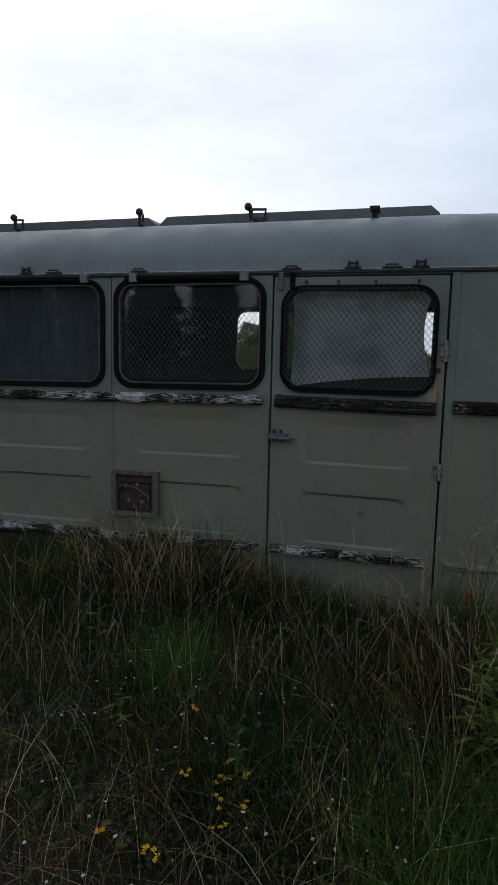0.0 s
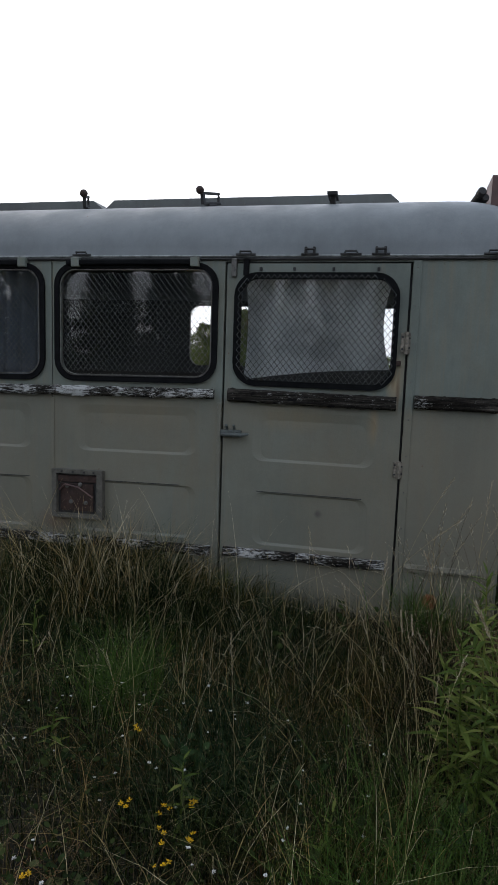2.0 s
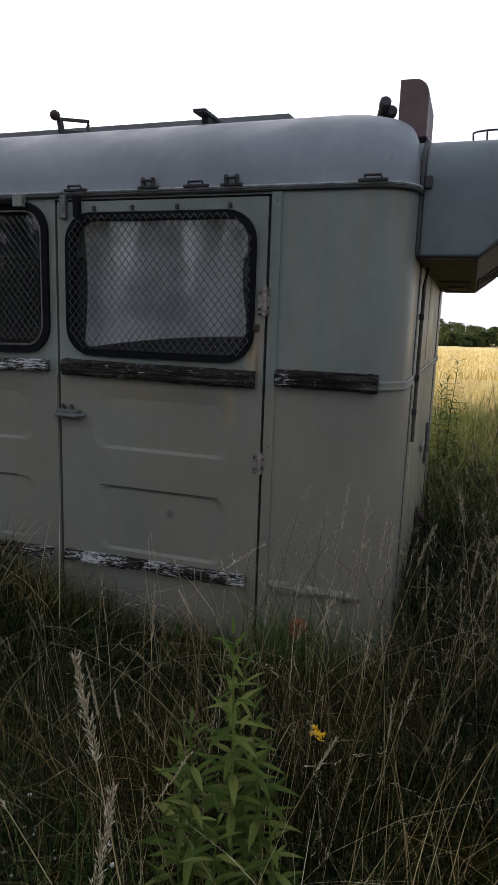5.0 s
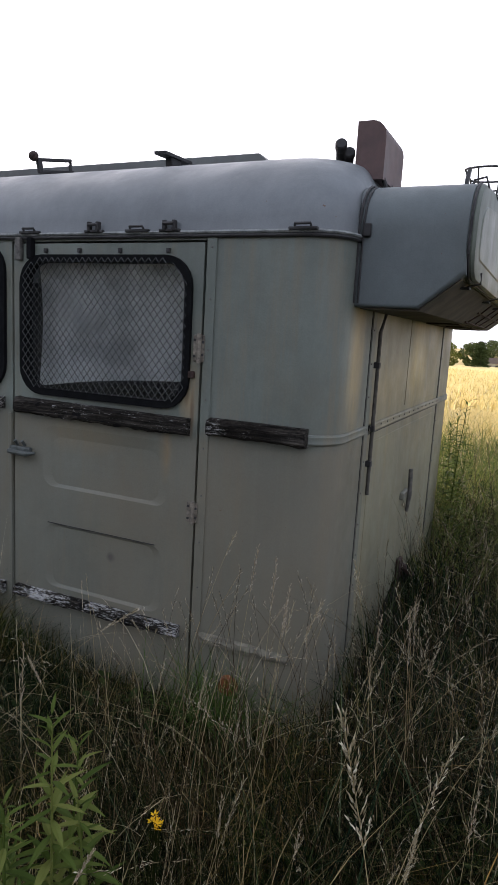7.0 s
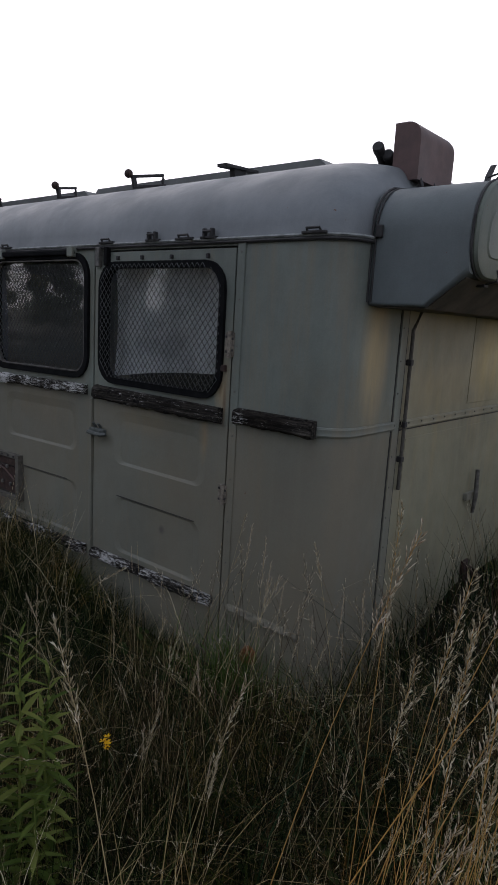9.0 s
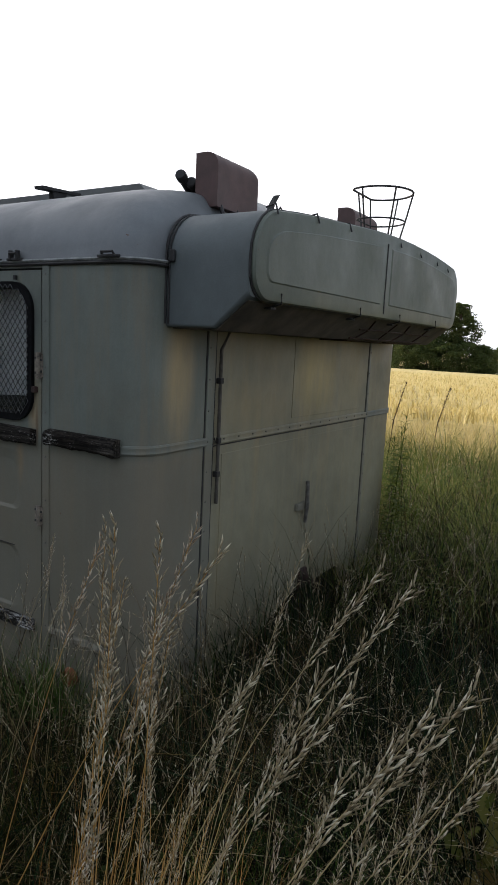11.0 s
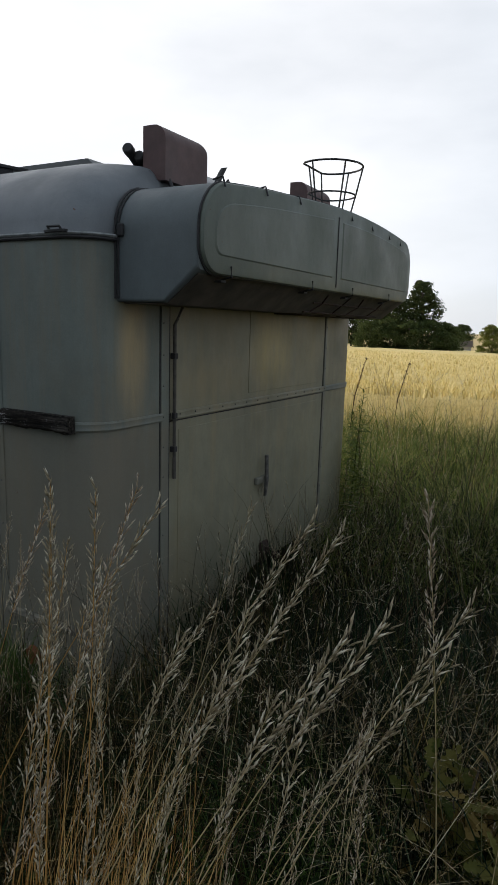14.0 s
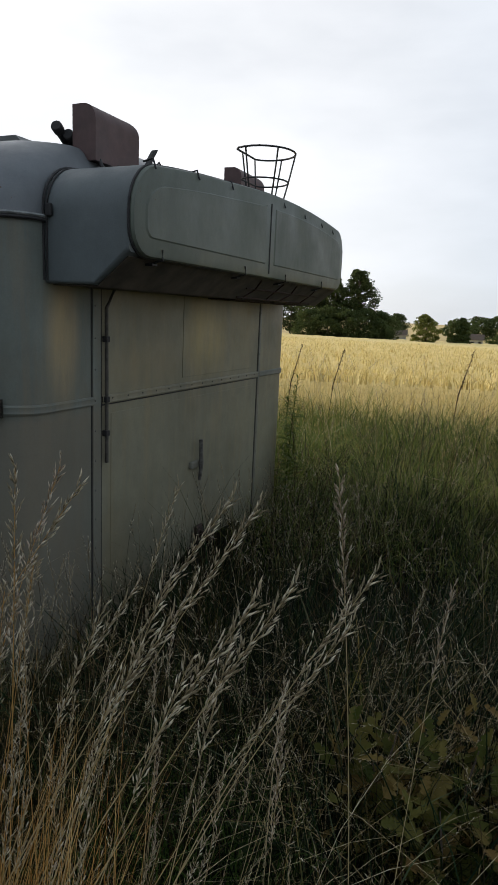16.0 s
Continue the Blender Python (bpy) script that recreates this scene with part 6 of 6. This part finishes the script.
# ---- trees ----
def tree(h, radius, crown_from, clumps, leaves, leaf, mat, seed, name, label, cone=False):
    """Tapered trunk with limbs; a crown of many small leaves in uneven clumps."""
    r = np.random.default_rng(seed)
    e = tagged(new(name), label, "tree", "trees round the field")
    bm = tube(bmesh.new(), [(0, 0, -0.3), (0.02 * h, 0, h * 0.45), (0.0, 0.02 * h, h * 0.93)], [h * 0.022, h * 0.015, h * 0.003], 8)
    C = []
    for k in range(clumps):
        f = crown_from + (1 - crown_from) * ((k + 0.5) / clumps)
        t = (f - crown_from) / (1 - crown_from)
        env = (1 - t) ** 0.8 * 0.95 + 0.06 if cone else (math.sin(math.pi * (0.12 + 0.85 * t)) ** 0.7)
        a = k * 2.4 + r.uniform(-0.6, 0.6)
        d = radius * env * r.uniform(0.35, 1.0)
        c = np.array([math.cos(a) * d, math.sin(a) * d, h * f])
        C.append((c, radius * r.uniform(0.20, 0.38) * (0.6 + 0.6 * env)))
        if k % 2 == 0:
            tube(bm, [(0, 0, h * f * 0.86), tuple(c * np.array([0.6, 0.6, 1]) - np.array([0, 0, 0.04 * h])), tuple(c)], [h * 0.006, h * 0.004, h * 0.0015], 5)
    part("trunk", bm, BARK, e)
    per = leaves // clumps
    V = []
    for c, s in C:
        q = r.normal(0, 1, (per, 3))
        q /= np.linalg.norm(q, axis=1)[:, None]
        p = c + q * s * r.uniform(0.45, 1.0, (per, 1)) * np.array([1.1, 1.1, 0.6])
        u = r.normal(0, 1, (per, 3)); u /= np.linalg.norm(u, axis=1)[:, None]
        v = np.cross(u, r.normal(0, 1, (per, 3))); v /= np.linalg.norm(v, axis=1)[:, None]
        L = leaf * r.uniform(0.6, 1.3, (per, 1))
        V.append(np.stack([p - u * L, p + v * L * 0.55, p + u * L, p - v * L * 0.55], 1))
    V = np.concatenate(V).reshape(-1, 3)
    o = fast_mesh("crown", V, np.arange(len(V)).reshape(-1, 4), E3, mat)
    o.parent = e
    return e


def put_tree(e, x, y, turn=0):
    e.matrix_basis = pose(x, y, float(ground_z(x, y)), 0, 0, turn)
    return e


def at_bearing(left, d):
    """A place d metres off, so many degrees left of straight ahead across the field."""
    return 2.05 - d * math.sin(radians(left)), 1.7 + d * math.cos(radians(left))


pine = "dark pine with a ragged open crown beyond the field"
put_tree(tree(10.3, 2.7, 0.35, 60, 11000, 0.15, NEEDLE, 1, "pine_tree", pine), *at_bearing(14.9, 100))
put_tree(tree(8.8, 2.5, 0.30, 56, 10000, 0.15, NEEDLE, 2, "pine_tree", pine), *at_bearing(17.0, 98))
put_tree(tree(8.0, 2.4, 0.25, 52, 9000, 0.15, NEEDLE, 3, "pine_tree", pine), *at_bearing(18.6, 100))
put_tree(tree(7.5, 2.6, 0.15, 46, 8000, 0.15, NEEDLE, 4, "pine_tree", pine), *at_bearing(20.6, 104))
put_tree(tree(6.5, 2.6, 0.1, 40, 7000, 0.15, LEAF_DARK, 14, "broadleaf_tree", "dark broadleaf tree at the field edge"), *at_bearing(23.2, 108))
bush = "dense dark bush at the field edge"
for k, (b, d, h, rad) in enumerate(((12.2, 97, 4.3, 2.8), (13.6, 96, 4.6, 3.0), (15.2, 95, 4.4, 2.9), (16.8, 96, 4.7, 3.0), (18.4, 96, 4.2, 2.8), (10.9, 120, 4.8, 2.6), (11.8, 122, 4.4, 2.6), (24.8, 106, 4.5, 3.0), (26.5, 108, 5, 3.0))):
    put_tree(tree(h, rad, 0.05, 34, 6000, 0.14, LEAF_DARK, 30 + k, "bush", bush), *at_bearing(b + 0.6, d))
put_tree(tree(3.9, 1.7, 0.08, 34, 6500, 0.11, LEAF_LIGHT, 5, "bright_bush", "sunlit yellow-green bush at the field edge"), *at_bearing(9.1, 86))
put_tree(tree(4.0, 1.7, 0.1, 34, 5500, 0.14, LEAF_DARK, 6, "broadleaf_tree", "small round tree at the field edge", True), *at_bearing(6.2, 96))
for k, (b, d, h, rad) in enumerate(((6.6, 150, 4.4, 3.6), (5.0, 170, 5.2, 4.6), (3.4, 170, 5.6, 4.8), (1.8, 165, 4.6, 4.6), (0.2, 150, 4.0, 4.2), (-1.5, 150, 4.0, 4.2), (2.5, 110, 2.7, 2.8), (0.8, 112, 2.5, 2.6))):
    put_tree(tree(h, rad, 0.06, 26, 2600, 0.28, LEAF_DARK, 50 + k, "far_tree", "far dark tree on the skyline"), *at_bearing(b, d))
# low pale buildings half hidden by the trees
def shed(bearing, d, w, h):
    e = tagged(new("farm_shed"), "low pale shed with a dark roof beyond the field", "building", "sheds beyond the field")
    x, y = at_bearing(bearing, d)
    e.matrix_basis = pose(x, y, float(ground_z(x, y)), 0, 0, bearing)
    part("wall", boxed(-w / 2, w / 2, -1.2, 1.2, -0.2, h), INSIDE_PALE, e)
    part("roof", poly(bmesh.new(), [(-1.5, h), (1.5, h), (0, h + 0.9)], "x", -w / 2 - 0.2, w / 2 + 0.2), BARK, e)
    for k in range(int(w / 1.1)):
        part("window", boxed(-w / 2 + 0.4 + k * 1.1, -w / 2 + 0.9 + k * 1.1, -1.23, -1.19, 0.5, h - 0.3), DARK, e)


shed(11.2, 114, 2.0, 1.3)
shed(5.1, 112, 2.2, 1.2)
# unseen trees added to shade the meadow, and the wood behind the camera
blocker = "tall dense tree added out of view to shade the meadow"
t1 = put_tree(tree(14.8, 3.8, 0.03, 46, 4600, 0.34, LEAF_DARK, 70, "windbreak_tree", blocker), -40, -6)
t2 = put_tree(tree(13.8, 3.8, 0.03, 46, 4600, 0.34, LEAF_DARK, 71, "windbreak_tree", blocker), -41, -3.5)
for k in range(9):
    y = -1.5 + k * 1.15
    copy_thing((t1, t2)[k % 2], pose(-40 + R.uniform(-2, 2), y, float(ground_z(-40, y)), 0, 0, R.uniform(0, 360)))
s1 = put_tree(tree(10.2, 2.1, 0.06, 40, 3600, 0.26, NEEDLE, 80, "spruce_tree", "dark spruce in the wood behind the meadow", True), -20, -46)
s2 = put_tree(tree(8.6, 2.2, 0.06, 36, 3400, 0.26, NEEDLE, 81, "spruce_tree", "dark spruce in the wood behind the meadow", True), -14, -44)
for x, y, turn in ((-32, -22, 40), (-29, -25.5, 160), (-34.5, -18.5, 290), (-26, -29, 75), (-37, -15, 200), (-23, -32.5, 10), (-39, -11.5, 120)):
    copy_thing(s1, pose(x, y, float(ground_z(x, y)), 0, 0, turn))
for k in range(36):
    copy_thing((s1, s2)[k % 2], pose(-66 + k * 2.3 + R.uniform(-1, 1), -46 + R.uniform(-3, 3), 0, 0, 0, R.uniform(0, 360)))

# the old side wall sags a little towards its hidden end, under a roof that holds
def sag(x, z):
    return 0.018 * max(0.0, -0.7 - x) * min(1.0, max(0.0, (1.96 - z) / 0.6))


done = set()
for o in van.children_recursive:
    if o.type != "MESH":
        continue
    if o.data.users > 1 or o.matrix_basis != Matrix.Identity(4):
        o.location.z -= sag(o.location.x, o.location.z) if o.data == RIVET else 0.0
    elif o.data.name not in done:
        done.add(o.data.name)
        for vtx in o.data.vertices:
            vtx.co.z -= sag(vtx.co.x, vtx.co.z)
